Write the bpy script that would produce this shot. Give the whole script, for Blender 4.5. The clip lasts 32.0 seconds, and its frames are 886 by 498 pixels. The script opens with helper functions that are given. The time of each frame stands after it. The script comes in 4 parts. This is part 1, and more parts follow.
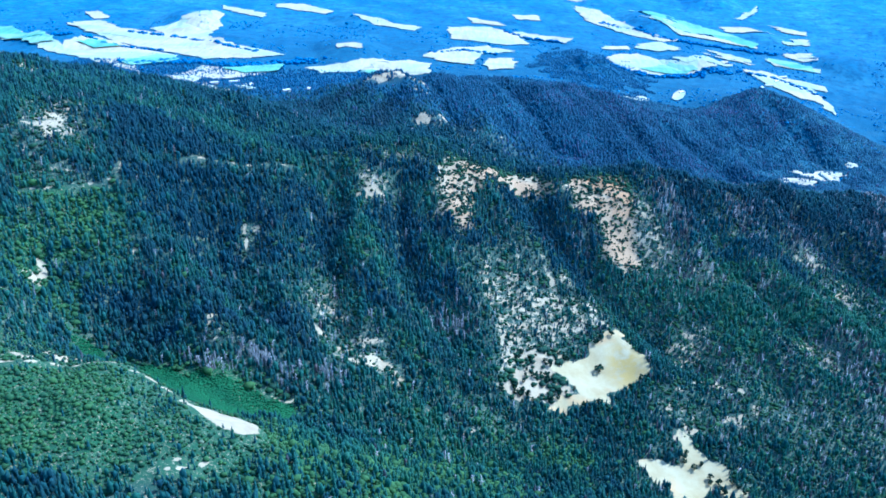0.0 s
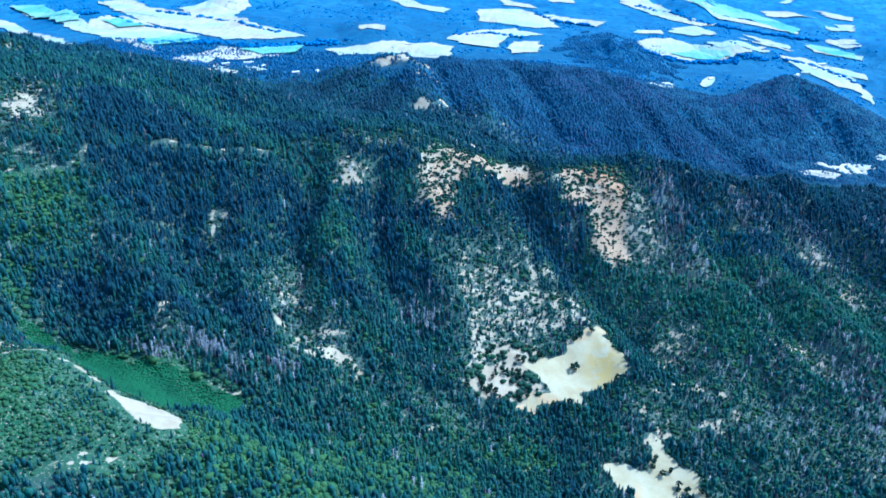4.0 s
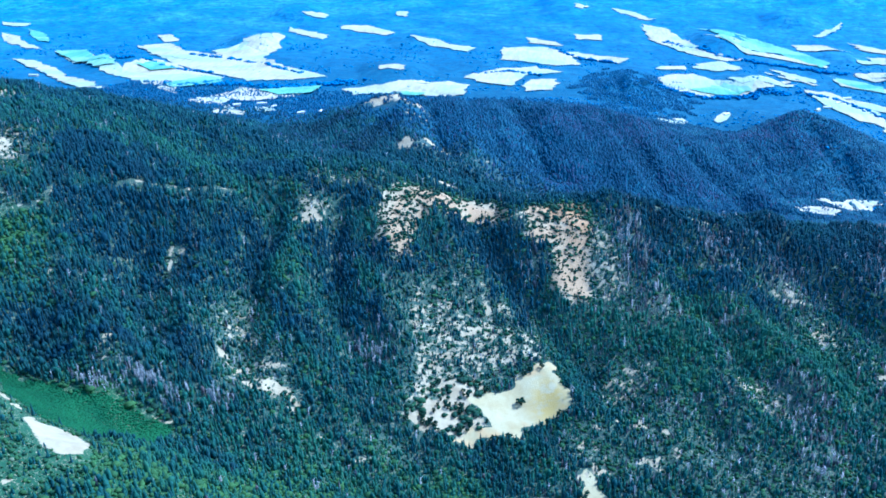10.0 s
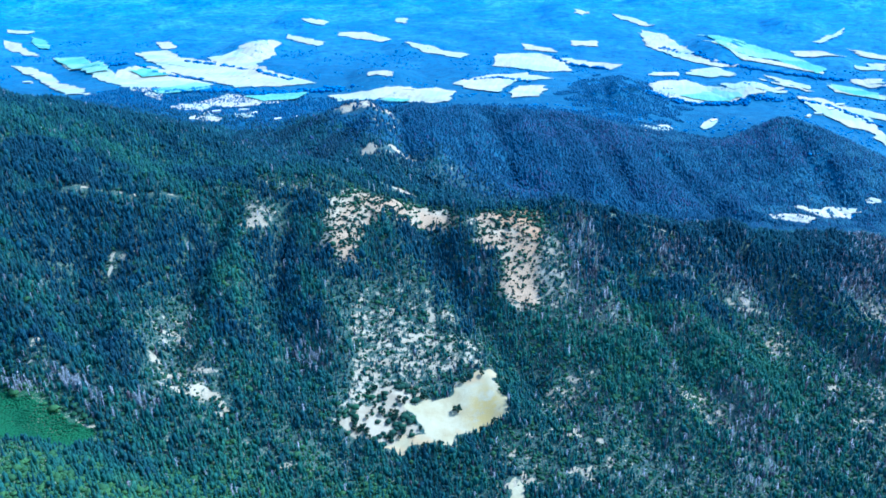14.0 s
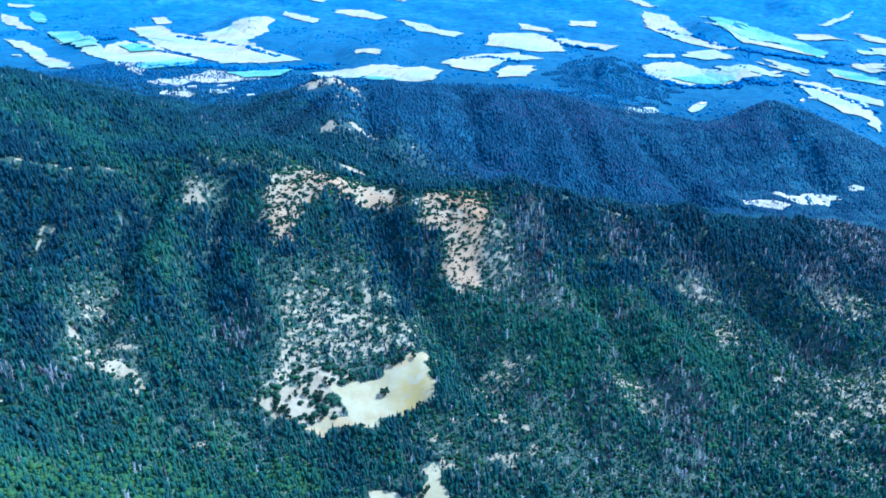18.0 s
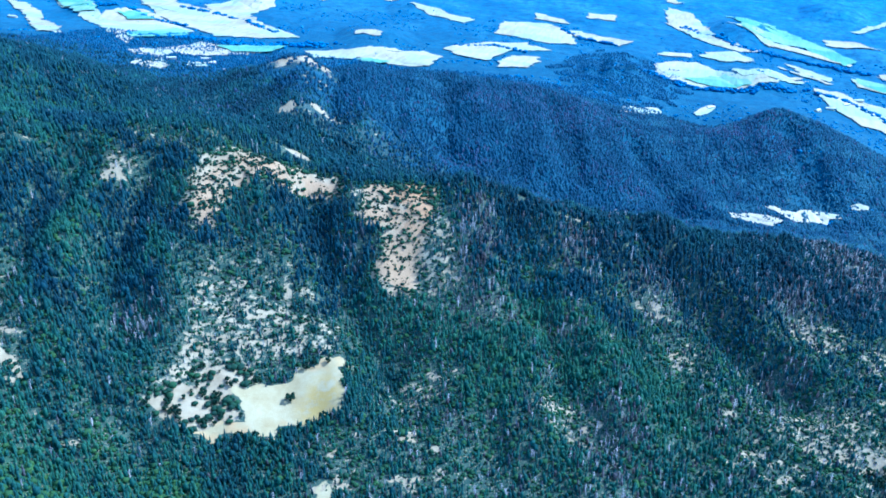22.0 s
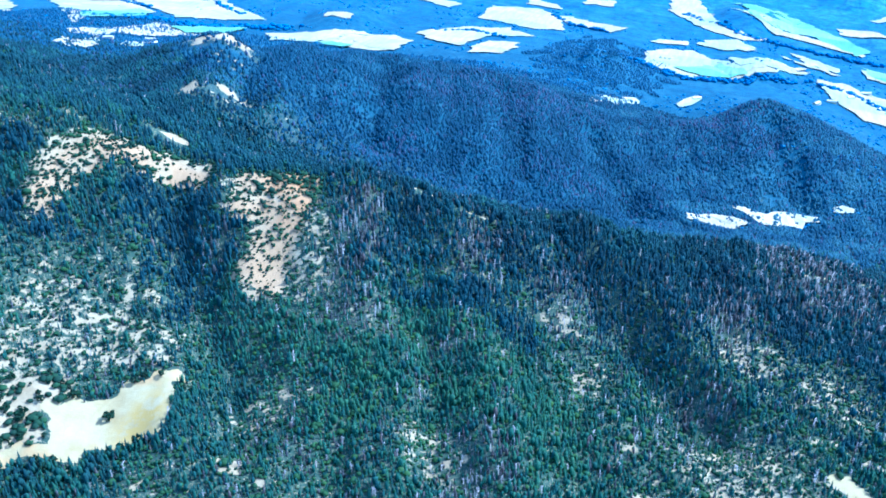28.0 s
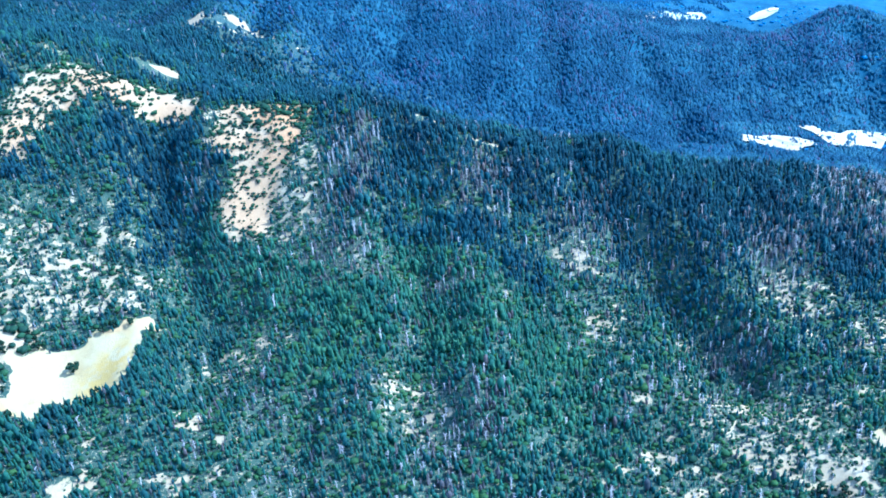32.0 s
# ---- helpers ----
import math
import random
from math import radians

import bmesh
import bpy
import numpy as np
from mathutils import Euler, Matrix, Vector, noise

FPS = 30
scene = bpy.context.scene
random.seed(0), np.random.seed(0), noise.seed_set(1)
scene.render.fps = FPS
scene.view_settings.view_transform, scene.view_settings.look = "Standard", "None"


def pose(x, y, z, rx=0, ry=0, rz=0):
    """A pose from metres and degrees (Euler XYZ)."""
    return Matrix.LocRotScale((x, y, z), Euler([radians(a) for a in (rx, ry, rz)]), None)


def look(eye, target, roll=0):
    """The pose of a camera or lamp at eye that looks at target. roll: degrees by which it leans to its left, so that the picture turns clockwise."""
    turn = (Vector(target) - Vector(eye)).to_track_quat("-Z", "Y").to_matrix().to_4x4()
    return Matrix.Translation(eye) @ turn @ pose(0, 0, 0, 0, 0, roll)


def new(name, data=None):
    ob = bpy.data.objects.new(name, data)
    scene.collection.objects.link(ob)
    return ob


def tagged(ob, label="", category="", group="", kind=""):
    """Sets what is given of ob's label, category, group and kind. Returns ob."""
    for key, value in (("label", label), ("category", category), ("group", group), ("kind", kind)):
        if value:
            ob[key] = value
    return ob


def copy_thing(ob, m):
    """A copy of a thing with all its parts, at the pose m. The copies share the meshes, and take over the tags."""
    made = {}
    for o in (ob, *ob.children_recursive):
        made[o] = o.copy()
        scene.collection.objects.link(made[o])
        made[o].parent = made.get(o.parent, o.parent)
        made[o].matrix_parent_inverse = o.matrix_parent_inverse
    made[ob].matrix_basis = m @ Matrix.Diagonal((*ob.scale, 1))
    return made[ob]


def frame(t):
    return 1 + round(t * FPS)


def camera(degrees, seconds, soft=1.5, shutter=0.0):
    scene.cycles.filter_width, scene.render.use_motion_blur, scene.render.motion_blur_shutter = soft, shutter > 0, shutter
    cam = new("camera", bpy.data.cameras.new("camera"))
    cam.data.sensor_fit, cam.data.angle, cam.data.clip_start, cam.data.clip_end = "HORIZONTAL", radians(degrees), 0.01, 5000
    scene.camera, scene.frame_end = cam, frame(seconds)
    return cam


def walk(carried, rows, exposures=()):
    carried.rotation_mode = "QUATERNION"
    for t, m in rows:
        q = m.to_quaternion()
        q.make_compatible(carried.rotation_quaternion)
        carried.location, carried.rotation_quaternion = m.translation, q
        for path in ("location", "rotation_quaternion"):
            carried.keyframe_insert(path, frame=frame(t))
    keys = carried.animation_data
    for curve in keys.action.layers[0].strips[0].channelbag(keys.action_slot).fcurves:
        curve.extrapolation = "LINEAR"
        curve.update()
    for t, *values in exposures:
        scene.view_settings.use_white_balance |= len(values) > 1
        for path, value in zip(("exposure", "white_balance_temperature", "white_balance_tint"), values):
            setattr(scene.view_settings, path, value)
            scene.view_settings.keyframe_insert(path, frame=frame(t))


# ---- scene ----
cam = camera(50, 32.0, 1.8)
PATH = [
    (0, (0.4, 0.4, 800.0), (0.5, 893.0, 349.0), 0.84),
    (0.5, (12.1, 14.6, 797.6), (-3.4, 903.9, 340.5), 0.51),
    (1, (24.1, 27.9, 795.0), (-2.1, 910.6, 325.8), 0.40),
    (1.5, (34.8, 36.7, 793.0), (3.3, 912.1, 310.7), 0.42),
    (2, (44.7, 40.9, 792.0), (11.0, 916.0, 309.2), 0.63),
    (3, (63.5, 37.2, 793.3), (20.6, 916.1, 318.0), 0.64),
    (3.5, (73.1, 34.4, 794.4), (22.3, 914.9, 323.0), 0.51),
    (5.5, (114.4, 23.6, 801.7), (28.4, 907.7, 342.3), -0.34),
    (6, (125.0, 22.5, 803.0), (29.3, 907.2, 346.8), -0.62),
    (7, (146.4, 21.2, 805.1), (34.7, 907.4, 355.4), -1.02),
    (8, (167.7, 21.2, 806.4), (46.0, 908.9, 362.4), -1.24),
    (9, (189.0, 22.2, 807.2), (59.5, 911.1, 367.8), -1.40),
    (10, (210.5, 23.9, 807.6), (72.8, 913.6, 372.4), -1.69),
    (11, (232.2, 26.2, 808.0), (86.3, 916.4, 376.3), -1.97),
    (12, (254.2, 29.3, 808.2), (99.9, 919.3, 379.1), -2.21),
    (13, (276.8, 33.3, 807.6), (116.1, 922.2, 378.7), -2.09),
    (14, (300.0, 38.7, 804.9), (133.0, 926.7, 376.4), -2.27),
    (14.5, (311.7, 41.9, 803.3), (141.0, 929.6, 375.9), -2.33),
    (16.5, (358.1, 58.2, 796.8), (170.3, 946.7, 378.1), -2.66),
    (17, (369.1, 63.1, 795.0), (177.6, 949.4, 373.5), -2.70),
    (18, (390.5, 73.7, 791.4), (196.1, 948.0, 346.8), -2.02),
    (19, (411.5, 88.2, 786.8), (217.5, 955.6, 328.5), -0.46),
    (20, (435.8, 113.9, 779.4), (238.2, 981.0, 322.2), 0.48),
    (21, (457.6, 142.9, 772.0), (246.5, 1006.8, 314.8), 0.91),
    (22, (477.8, 173.0, 764.7), (244.7, 1032.4, 309.6), 0.56),
    (23, (498.9, 202.3, 756.4), (258.8, 1062.9, 307.3), 0.69),
    (24, (520.0, 226.2, 748.2), (267.3, 1087.8, 307.9), 0.45),
    (24.5, (529.9, 237.2, 744.4), (267.9, 1099.2, 310.4), 0.40),
    (26.5, (570.8, 287.2, 728.1), (297.9, 1145.5, 293.6), 0.68),
    (27, (580.4, 300.9, 723.2), (305.4, 1155.0, 281.8), 0.65),
    (28, (599.2, 328.5, 712.5), (318.6, 1171.1, 252.9), 0.25),
    (29, (616.3, 354.9, 699.9), (326.7, 1186.7, 226.3), -0.41),
    (30, (631.4, 379.4, 686.8), (319.2, 1199.5, 207.2), -1.67),
    (30.5, (638.9, 390.8, 680.6), (310.7, 1203.4, 198.9), -2.43),
    (31, (646.3, 402.2, 674.6), (301.6, 1205.2, 188.6), -3.26),
    (32, (661.0, 426.4, 662.7), (283.4, 1200.5, 154.6), -4.88),
]
walk(cam, [(t, look(eye, target, roll)) for t, eye, target, roll in PATH],
     [(0, 1.46, 4610, 2), (1.5, 1.36, 4610, 2), (4.5, 1.4, 4600, 2), (13, 1.46, 4560, 2), (18, 1.38, 4560, 2), (20, 1.4, 4600, 2), (23, 1.42, 4600, 2), (28, 1.72, 4680, 2), (32, 1.92, 4800, 2)])

# ---- light: high summer sun from ahead, blue sky ----
SUN = Vector((0.58, 0.34, 0.74)).normalized()
world = bpy.data.worlds.new("sky")
scene.world = world
world.use_nodes = True
wt = world.node_tree
sky = wt.nodes.new("ShaderNodeTexSky")
sky.sky_type, sky.sun_disc = "NISHITA", False
sky.sun_elevation, sky.sun_rotation = math.asin(SUN.z), math.atan2(SUN.x, SUN.y)
sky.altitude, sky.air_density, sky.dust_density = 1500, 1.2, 0.6
wt.links.new(sky.outputs[0], wt.nodes["Background"].inputs[0])
wt.nodes["Background"].inputs[1].default_value = 0.15
sun = new("sun", bpy.data.lights.new("sun", "SUN"))
sun.data.energy, sun.data.angle, sun.data.color = 2.5, radians(0.6), (1.0, 0.95, 0.87)
sun.matrix_world = look(SUN * 2000, (0, 0, 0))


# ---- materials ----
class Nodes:
    """A short way to write node materials."""

    def __init__(self, name, rough=0.9, spec=0.2):
        self.mat = bpy.data.materials.new(name)
        self.mat.use_nodes = True
        self.tree = self.mat.node_tree
        self.bsdf = self.tree.nodes["Principled BSDF"]
        self.bsdf.inputs["Roughness"].default_value = rough
        self.bsdf.inputs["Specular IOR Level"].default_value = spec
        geo = self.tree.nodes.new("ShaderNodeNewGeometry")
        self.where = geo.outputs["Position"]

    def link(self, a, b):
        self.tree.links.new(a, b)

    def noise(self, scale, detail=4.0, rough=0.6, stretch=None):
        n = self.tree.nodes.new("ShaderNodeTexNoise")
        n.inputs["Scale"].default_value, n.inputs["Detail"].default_value, n.inputs["Roughness"].default_value = scale, detail, rough
        src = self.where
        if stretch:
            m = self.tree.nodes.new("ShaderNodeMapping")
            m.inputs["Scale"].default_value = stretch
            self.link(src, m.inputs["Vector"])
            src = m.outputs[0]
        self.link(src, n.inputs["Vector"])
        return n.outputs[0]

    def cells(self, scale):
        n = self.tree.nodes.new("ShaderNodeTexVoronoi")
        n.inputs["Scale"].default_value = scale
        self.link(self.where, n.inputs["Vector"])
        return n.outputs["Distance"]

    def attr(self, name):
        n = self.tree.nodes.new("ShaderNodeAttribute")
        n.attribute_name = name
        return n.outputs["Fac"]

    def ramp(self, fac, stops):
        n = self.tree.nodes.new("ShaderNodeValToRGB")
        e = n.color_ramp.elements
        while len(e) < len(stops):
            e.new(0.5)
        for k, (p, c) in zip(e, stops):
            k.position = p
            k.color = (*c, 1) if isinstance(c, tuple) else (c, c, c, 1)
        self.link(fac, n.inputs[0])
        return n.outputs[0]

    def mix(self, fac, a, b, mode="MIX"):
        n = self.tree.nodes.new("ShaderNodeMix")
        n.data_type, n.blend_type = "RGBA", mode
        for s, v in ((n.inputs[0], fac), (n.inputs[6], a), (n.inputs[7], b)):
            if isinstance(v, tuple):
                s.default_value = (*v, 1)
            elif isinstance(v, float):
                s.default_value = v
            else:
                self.link(v, s)
        return n.outputs[2]

    def math(self, op, a, b=0.5):
        n = self.tree.nodes.new("ShaderNodeMath")
        n.operation, n.use_clamp = op, True
        for s, v in ((n.inputs[0], a), (n.inputs[1], b)):
            if isinstance(v, (int, float)):
                s.default_value = v
            else:
                self.link(v, s)
        return n.outputs[0]

    def done(self, color, bump=None, strength=0.4, distance=0.5):
        if isinstance(color, tuple):
            self.bsdf.inputs["Base Color"].default_value = (*color, 1)
        else:
            self.link(color, self.bsdf.inputs["Base Color"])
        if bump is not None:
            b = self.tree.nodes.new("ShaderNodeBump")
            b.inputs["Strength"].default_value, b.inputs["Distance"].default_value = strength, distance
            self.link(bump, b.inputs["Height"])
            self.link(b.outputs[0], self.bsdf.inputs["Normal"])
        return self.mat


def foliage(name, stops, grain=0.9, through_light=0.35):
    """Leaves or needles: one tone a plant, mottled inside the crown, with sunlight glowing through."""
    n = Nodes(name, 0.75, 0.15)
    tone = n.ramp(n.attr("tone"), stops)
    color = n.mix(n.ramp(n.noise(grain, 3), [(0.35, 0.74), (0.65, 1.0)]), (0.0, 0.0, 0.0), tone)
    n.done(color, n.noise(1.5, 2), 0.5, 0.6)
    if through_light:
        back = n.tree.nodes.new("ShaderNodeBsdfTranslucent")
        blend = n.tree.nodes.new("ShaderNodeMixShader")
        blend.inputs[0].default_value = through_light
        n.link(color, back.inputs["Color"])
        n.link(n.bsdf.outputs[0], blend.inputs[1])
        n.link(back.outputs[0], blend.inputs[2])
        n.link(blend.outputs[0], n.tree.nodes["Material Output"].inputs["Surface"])
    return n.mat


def ground_material():
    n = Nodes("forest_ground", 0.95, 0.1)
    duff = n.ramp(n.noise(0.08, 6, 0.7), [(0.3, (0.03, 0.068, 0.06)), (0.55, (0.05, 0.092, 0.075)), (0.75, (0.1, 0.14, 0.1))])
    soil = n.ramp(n.noise(0.05, 8, 0.75), [(0.3, (0.29, 0.23, 0.145)), (0.5, (0.4, 0.33, 0.22)), (0.7, (0.49, 0.43, 0.3))])
    rust = n.ramp(n.noise(0.022, 4, 0.6), [(0.32, 0.1), (0.48, 1.0)])
    soil = n.mix(n.math("MULTIPLY", rust, n.attr("rust")), soil, (0.44, 0.26, 0.14))
    straw = n.ramp(n.noise(0.04, 7, 0.7), [(0.32, (0.36, 0.29, 0.15)), (0.5, (0.43, 0.365, 0.21)), (0.68, (0.48, 0.425, 0.27))])
    straw = n.mix(n.ramp(n.noise(0.018, 3), [(0.52, 0.0), (0.66, 0.7)]), straw, (0.55, 0.32, 0.14))
    straw = n.mix(n.math("MULTIPLY", n.ramp(n.noise(0.07, 5, 0.65), [(0.4, 0.0), (0.55, 1.0)]), n.attr("rust")), straw, (0.46, 0.34, 0.12))
    edge = n.noise(0.62, 6, 0.75)
    scrub = n.ramp(n.noise(0.3, 5, 0.7), [(0.35, (0.018, 0.065, 0.03)), (0.65, (0.035, 0.115, 0.05))])
    c = n.mix(n.math("MULTIPLY", n.attr("leafy"), 0.9), duff, scrub)
    pale = n.ramp(n.math("ADD", n.math("SUBTRACT", n.attr("pale"), 0.4), n.math("MULTIPLY", edge, 0.8)), [(0.44, 0.0), (0.52, 1.0)])
    c = n.mix(pale, c, soil)
    grass = n.ramp(n.math("ADD", n.math("SUBTRACT", n.attr("meadow"), 0.3), n.math("MULTIPLY", edge, 0.6)), [(0.42, 0.0), (0.5, 1.0)])
    c = n.mix(grass, c, straw)
    # Distance haze painted into the ground: blue woods, then paler blue valley.
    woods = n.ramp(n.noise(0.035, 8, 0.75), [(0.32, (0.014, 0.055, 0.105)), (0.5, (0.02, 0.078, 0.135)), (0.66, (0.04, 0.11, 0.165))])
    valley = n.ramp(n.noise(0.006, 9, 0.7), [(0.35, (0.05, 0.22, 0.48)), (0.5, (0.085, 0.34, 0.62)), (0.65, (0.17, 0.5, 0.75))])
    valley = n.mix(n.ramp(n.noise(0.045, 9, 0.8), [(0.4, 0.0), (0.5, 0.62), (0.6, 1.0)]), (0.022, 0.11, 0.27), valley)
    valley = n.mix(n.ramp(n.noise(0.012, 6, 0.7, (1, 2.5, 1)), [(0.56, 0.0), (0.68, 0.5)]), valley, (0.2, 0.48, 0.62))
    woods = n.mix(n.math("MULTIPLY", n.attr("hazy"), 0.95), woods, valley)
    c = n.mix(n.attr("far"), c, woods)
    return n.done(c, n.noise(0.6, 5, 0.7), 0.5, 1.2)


GROUND = ground_material()
# Near needles too are tinted teal for haze, bluest at the dark end.
CONIFER = foliage("conifer_needles", [(0.0, (0.025, 0.078, 0.108)), (0.4, (0.035, 0.122, 0.124)), (0.7, (0.05, 0.17, 0.128)), (1.0, (0.078, 0.215, 0.13))])
# Distance haze is painted into the blue of these needles.
FAR_CONIFER = foliage("hazed_conifer_needles", [(0.0, (0.021, 0.085, 0.168)), (0.5, (0.034, 0.125, 0.225)), (1.0, (0.07, 0.2, 0.29))], 0.9, 0.35)
LEAVES = foliage("scrub_leaves", [(0.0, (0.032, 0.085, 0.062)), (0.5, (0.052, 0.14, 0.066)), (1.0, (0.092, 0.21, 0.072))])
DEADWOOD = foliage("weathered_deadwood", [(0.0, (0.18, 0.2, 0.23)), (0.5, (0.3, 0.32, 0.36)), (0.8, (0.46, 0.47, 0.49)), (1.0, (0.33, 0.3, 0.33))], 0.9, 0.0)
RUSTY = foliage("rusty_needles", [(0.0, (0.075, 0.1, 0.125)), (0.5, (0.13, 0.14, 0.165)), (1.0, (0.2, 0.17, 0.18))])
SAGE = foliage("pale_brush_leaves", [(0.0, (0.07, 0.14, 0.09)), (0.5, (0.15, 0.23, 0.14)), (1.0, (0.29, 0.35, 0.22))])
# Middle-distance needles, with part of the haze blue painted in.
MID_CONIFER = foliage("half_hazed_conifer_needles", [(0.0, (0.016, 0.062, 0.098)), (0.45, (0.026, 0.1, 0.138)), (1.0, (0.058, 0.18, 0.172))], 0.9, 0.35)
# Mauve of dying needles, with haze blue painted over it.
FAR_RUSTY = foliage("hazed_mauve_needles", [(0.0, (0.05, 0.115, 0.225)), (0.5, (0.075, 0.122, 0.24)), (1.0, (0.115, 0.135, 0.25))], 0.9, 0.35)
# Lowland leaf colour carries the blue of the haze.
LOWLAND_LEAVES = foliage("hazed_lowland_canopy", [(0.0, (0.026, 0.115, 0.25)), (0.5, (0.038, 0.15, 0.3)), (1.0, (0.07, 0.21, 0.36))])
BARK = Nodes("bark", 0.9, 0.1).done((0.1, 0.075, 0.055))


# ---- the lie of the land: crest lines, gullies, benches and valley floor (x, y, height) ----
MAIN_CREST = [(53, 1100, 371), (-389, 885, 499), (-298, 827, 453), (-267, 856, 438), (-222, 904, 432), (-163, 941, 418), (-103, 986, 412), (-24, 1028, 414), (20, 1035, 393), (69, 1063, 362), (136, 1071, 352), (152, 1063, 358), (210, 1093, 355), (253, 1116, 350), (315, 1141, 326), (380, 1151, 309), (410, 1168, 293), (452, 1202, 290), (517, 1243, 265), (609, 1320, 234), (686, 1385, 202), (781, 1418, 165)]
WEST_HILL = [(-502, 1051, 499), (-451, 1076, 476), (-377, 1108, 460), (-318, 1133, 440), (-262, 1157, 419), (-212, 1190, 394), (-152, 1239, 352)]
SECOND_CREST = [(-275, 1450, 325), (-206, 1475, 336), (-117, 1491, 341), (-16, 1507, 347), (107, 1548, 327), (209, 1605, 303), (300, 1662, 274), (363, 1711, 239)]
EAST_HILL = [(527, 1874, 176), (613, 1841, 234), (702, 1858, 208), (840, 1882, 139), (936, 1899, 94)]
NEAR_SLOPES = [(-191, 685, 380), (-61, 715, 318), (-110, 733, 347), (-186, 822, 381), (78, 879, 304), (252, 911, 243), (445, 900, 248), (388, 994, 259), (189, 978, 295), (-76, 945, 385), (492, 1041, 217), (710, 976, 210)]
MEADOWS = [(161, 817, 248), (210, 827, 257), (222, 725, 243), (297, 754, 232), (122, 794, 256), (236, 668, 221)]
SPUR = [(-167, 453, 423), (-125, 522, 401), (-226, 565, 419), (-342, 636, 437), (-49, 521, 360), (33, 530, 327), (122, 554, 280)]
GULLY = [(-269, 652, 352), (-163, 615, 342), (-73, 631, 311), (0, 660, 279), (90, 664, 248), (342, 701, 213), (521, 831, 201), (644, 880, 189)]
BEHIND = [(-228, 995, 434), (-222, 1041, 410), (293, 1406, 276), (-48, 1420, 381), (-105, 1424, 380), (-290, 1050, 440), (-122, 1255, 344), (-29, 1271, 362), (51, 1107, 368), (65, 1198, 327), (196, 1335, 284), (204, 1222, 274), (367, 1320, 226), (489, 1401, 201), (597, 1462, 193), (693, 1589, 160), (856, 1630, 132), (672, 1679, 189), (489, 1589, 201)]
VALLEY = [(-69, 1467, 358), (387, 1899, 197), (-342, 2086, 234), (161, 2133, 210), (407, 2227, 179), (323, 2400, 187), (-978, 2037, 242), (-1222, 2770, 213), (-244, 2933, 189), (1059, 2281, 140), (1467, 2933, 140), (1141, 1711, 124), (-1222, 1467, 311), (-391, 1752, 270), (-244, 3341, 189), (-1874, 2526, 230), (1956, 2037, 132), (978, 3341, 140), (-81, 1833, 242)]
APRON = [(-570, 407, 458), (-619, 733, 466), (-652, 1059, 507), (0, 0, 376), (570, 0, 262), (-570, 0, 409), (978, 733, 148), (1059, 1141, 132), (733, 570, 213), (407, 530, 238), (244, 456, 279), (1548, 570, 140), (1385, -244, 230), (-1385, 326, 433), (-244, -570, 352)]
SPOTS = np.array(MAIN_CREST + WEST_HILL + SECOND_CREST + EAST_HILL + NEAR_SLOPES + MEADOWS + SPUR + GULLY + BEHIND + VALLEY + APRON, float)


def _bend(a, b):
    return np.sqrt(((a[:, None] - b[None]) ** 2).sum(-1) + 30.0 ** 2)


def _solve_land():
    p = SPOTS[:, :2]
    n = len(p)
    k = np.zeros((n + 3, n + 3))
    k[:n, :n] = _bend(p, p) + np.eye(n) * -6.0
    k[:n, n:] = np.c_[np.ones(n), p / 1000]
    k[n:, :n] = k[:n, n:].T
    return np.linalg.solve(k, np.r_[SPOTS[:, 2], 0, 0, 0])


LAND = _solve_land()


def wave(x, y, size, seed):
    """Smooth pseudo-random relief in -1..1, from a few crossed sine waves."""
    r = np.random.RandomState(seed)
    out = 0
    for k in range(7):
        a, ph, f = r.uniform(0, 6.283), r.uniform(0, 6.283), r.uniform(0.7, 1.5)
        out = out + np.sin((x * np.cos(a) + y * np.sin(a)) * f * 6.283 / size + ph)
    return out / 3.2


GULLIES = [[(-120, 935), (-120, 877), (-115, 807), (-100, 741)], [(-42, 945), (-42, 891), (-28, 840), (5, 800)], [(100, 1025), (128, 980), (168, 945), (215, 905), (262, 840)],
           [(306, 1080), (337, 1032), (377, 967), (421, 864)], [(-238, 848), (-203, 794), (-166, 725)], [(470, 1150), (540, 1080), (610, 1000)],
           [(100, 1560), (130, 1460), (170, 1340)], [(260, 1620), (290, 1520), (330, 1410)], [(-60, 1510), (-20, 1420), (20, 1300)], [(400, 1600), (440, 1520), (490, 1430)], [(640, 1790), (660, 1700), (690, 1610)]]


def line_gap(line, x, y):
    best = np.full(x.shape, 1e9)
    for (ax_, ay), (bx, by) in zip(line, line[1:]):
        dx, dy = bx - ax_, by - ay
        k = np.clip(((x - ax_) * dx + (y - ay) * dy) / (dx * dx + dy * dy + 1e-9), 0, 1)
        best = np.minimum(best, np.hypot(x - ax_ - k * dx, y - ay - k * dy))
    return best


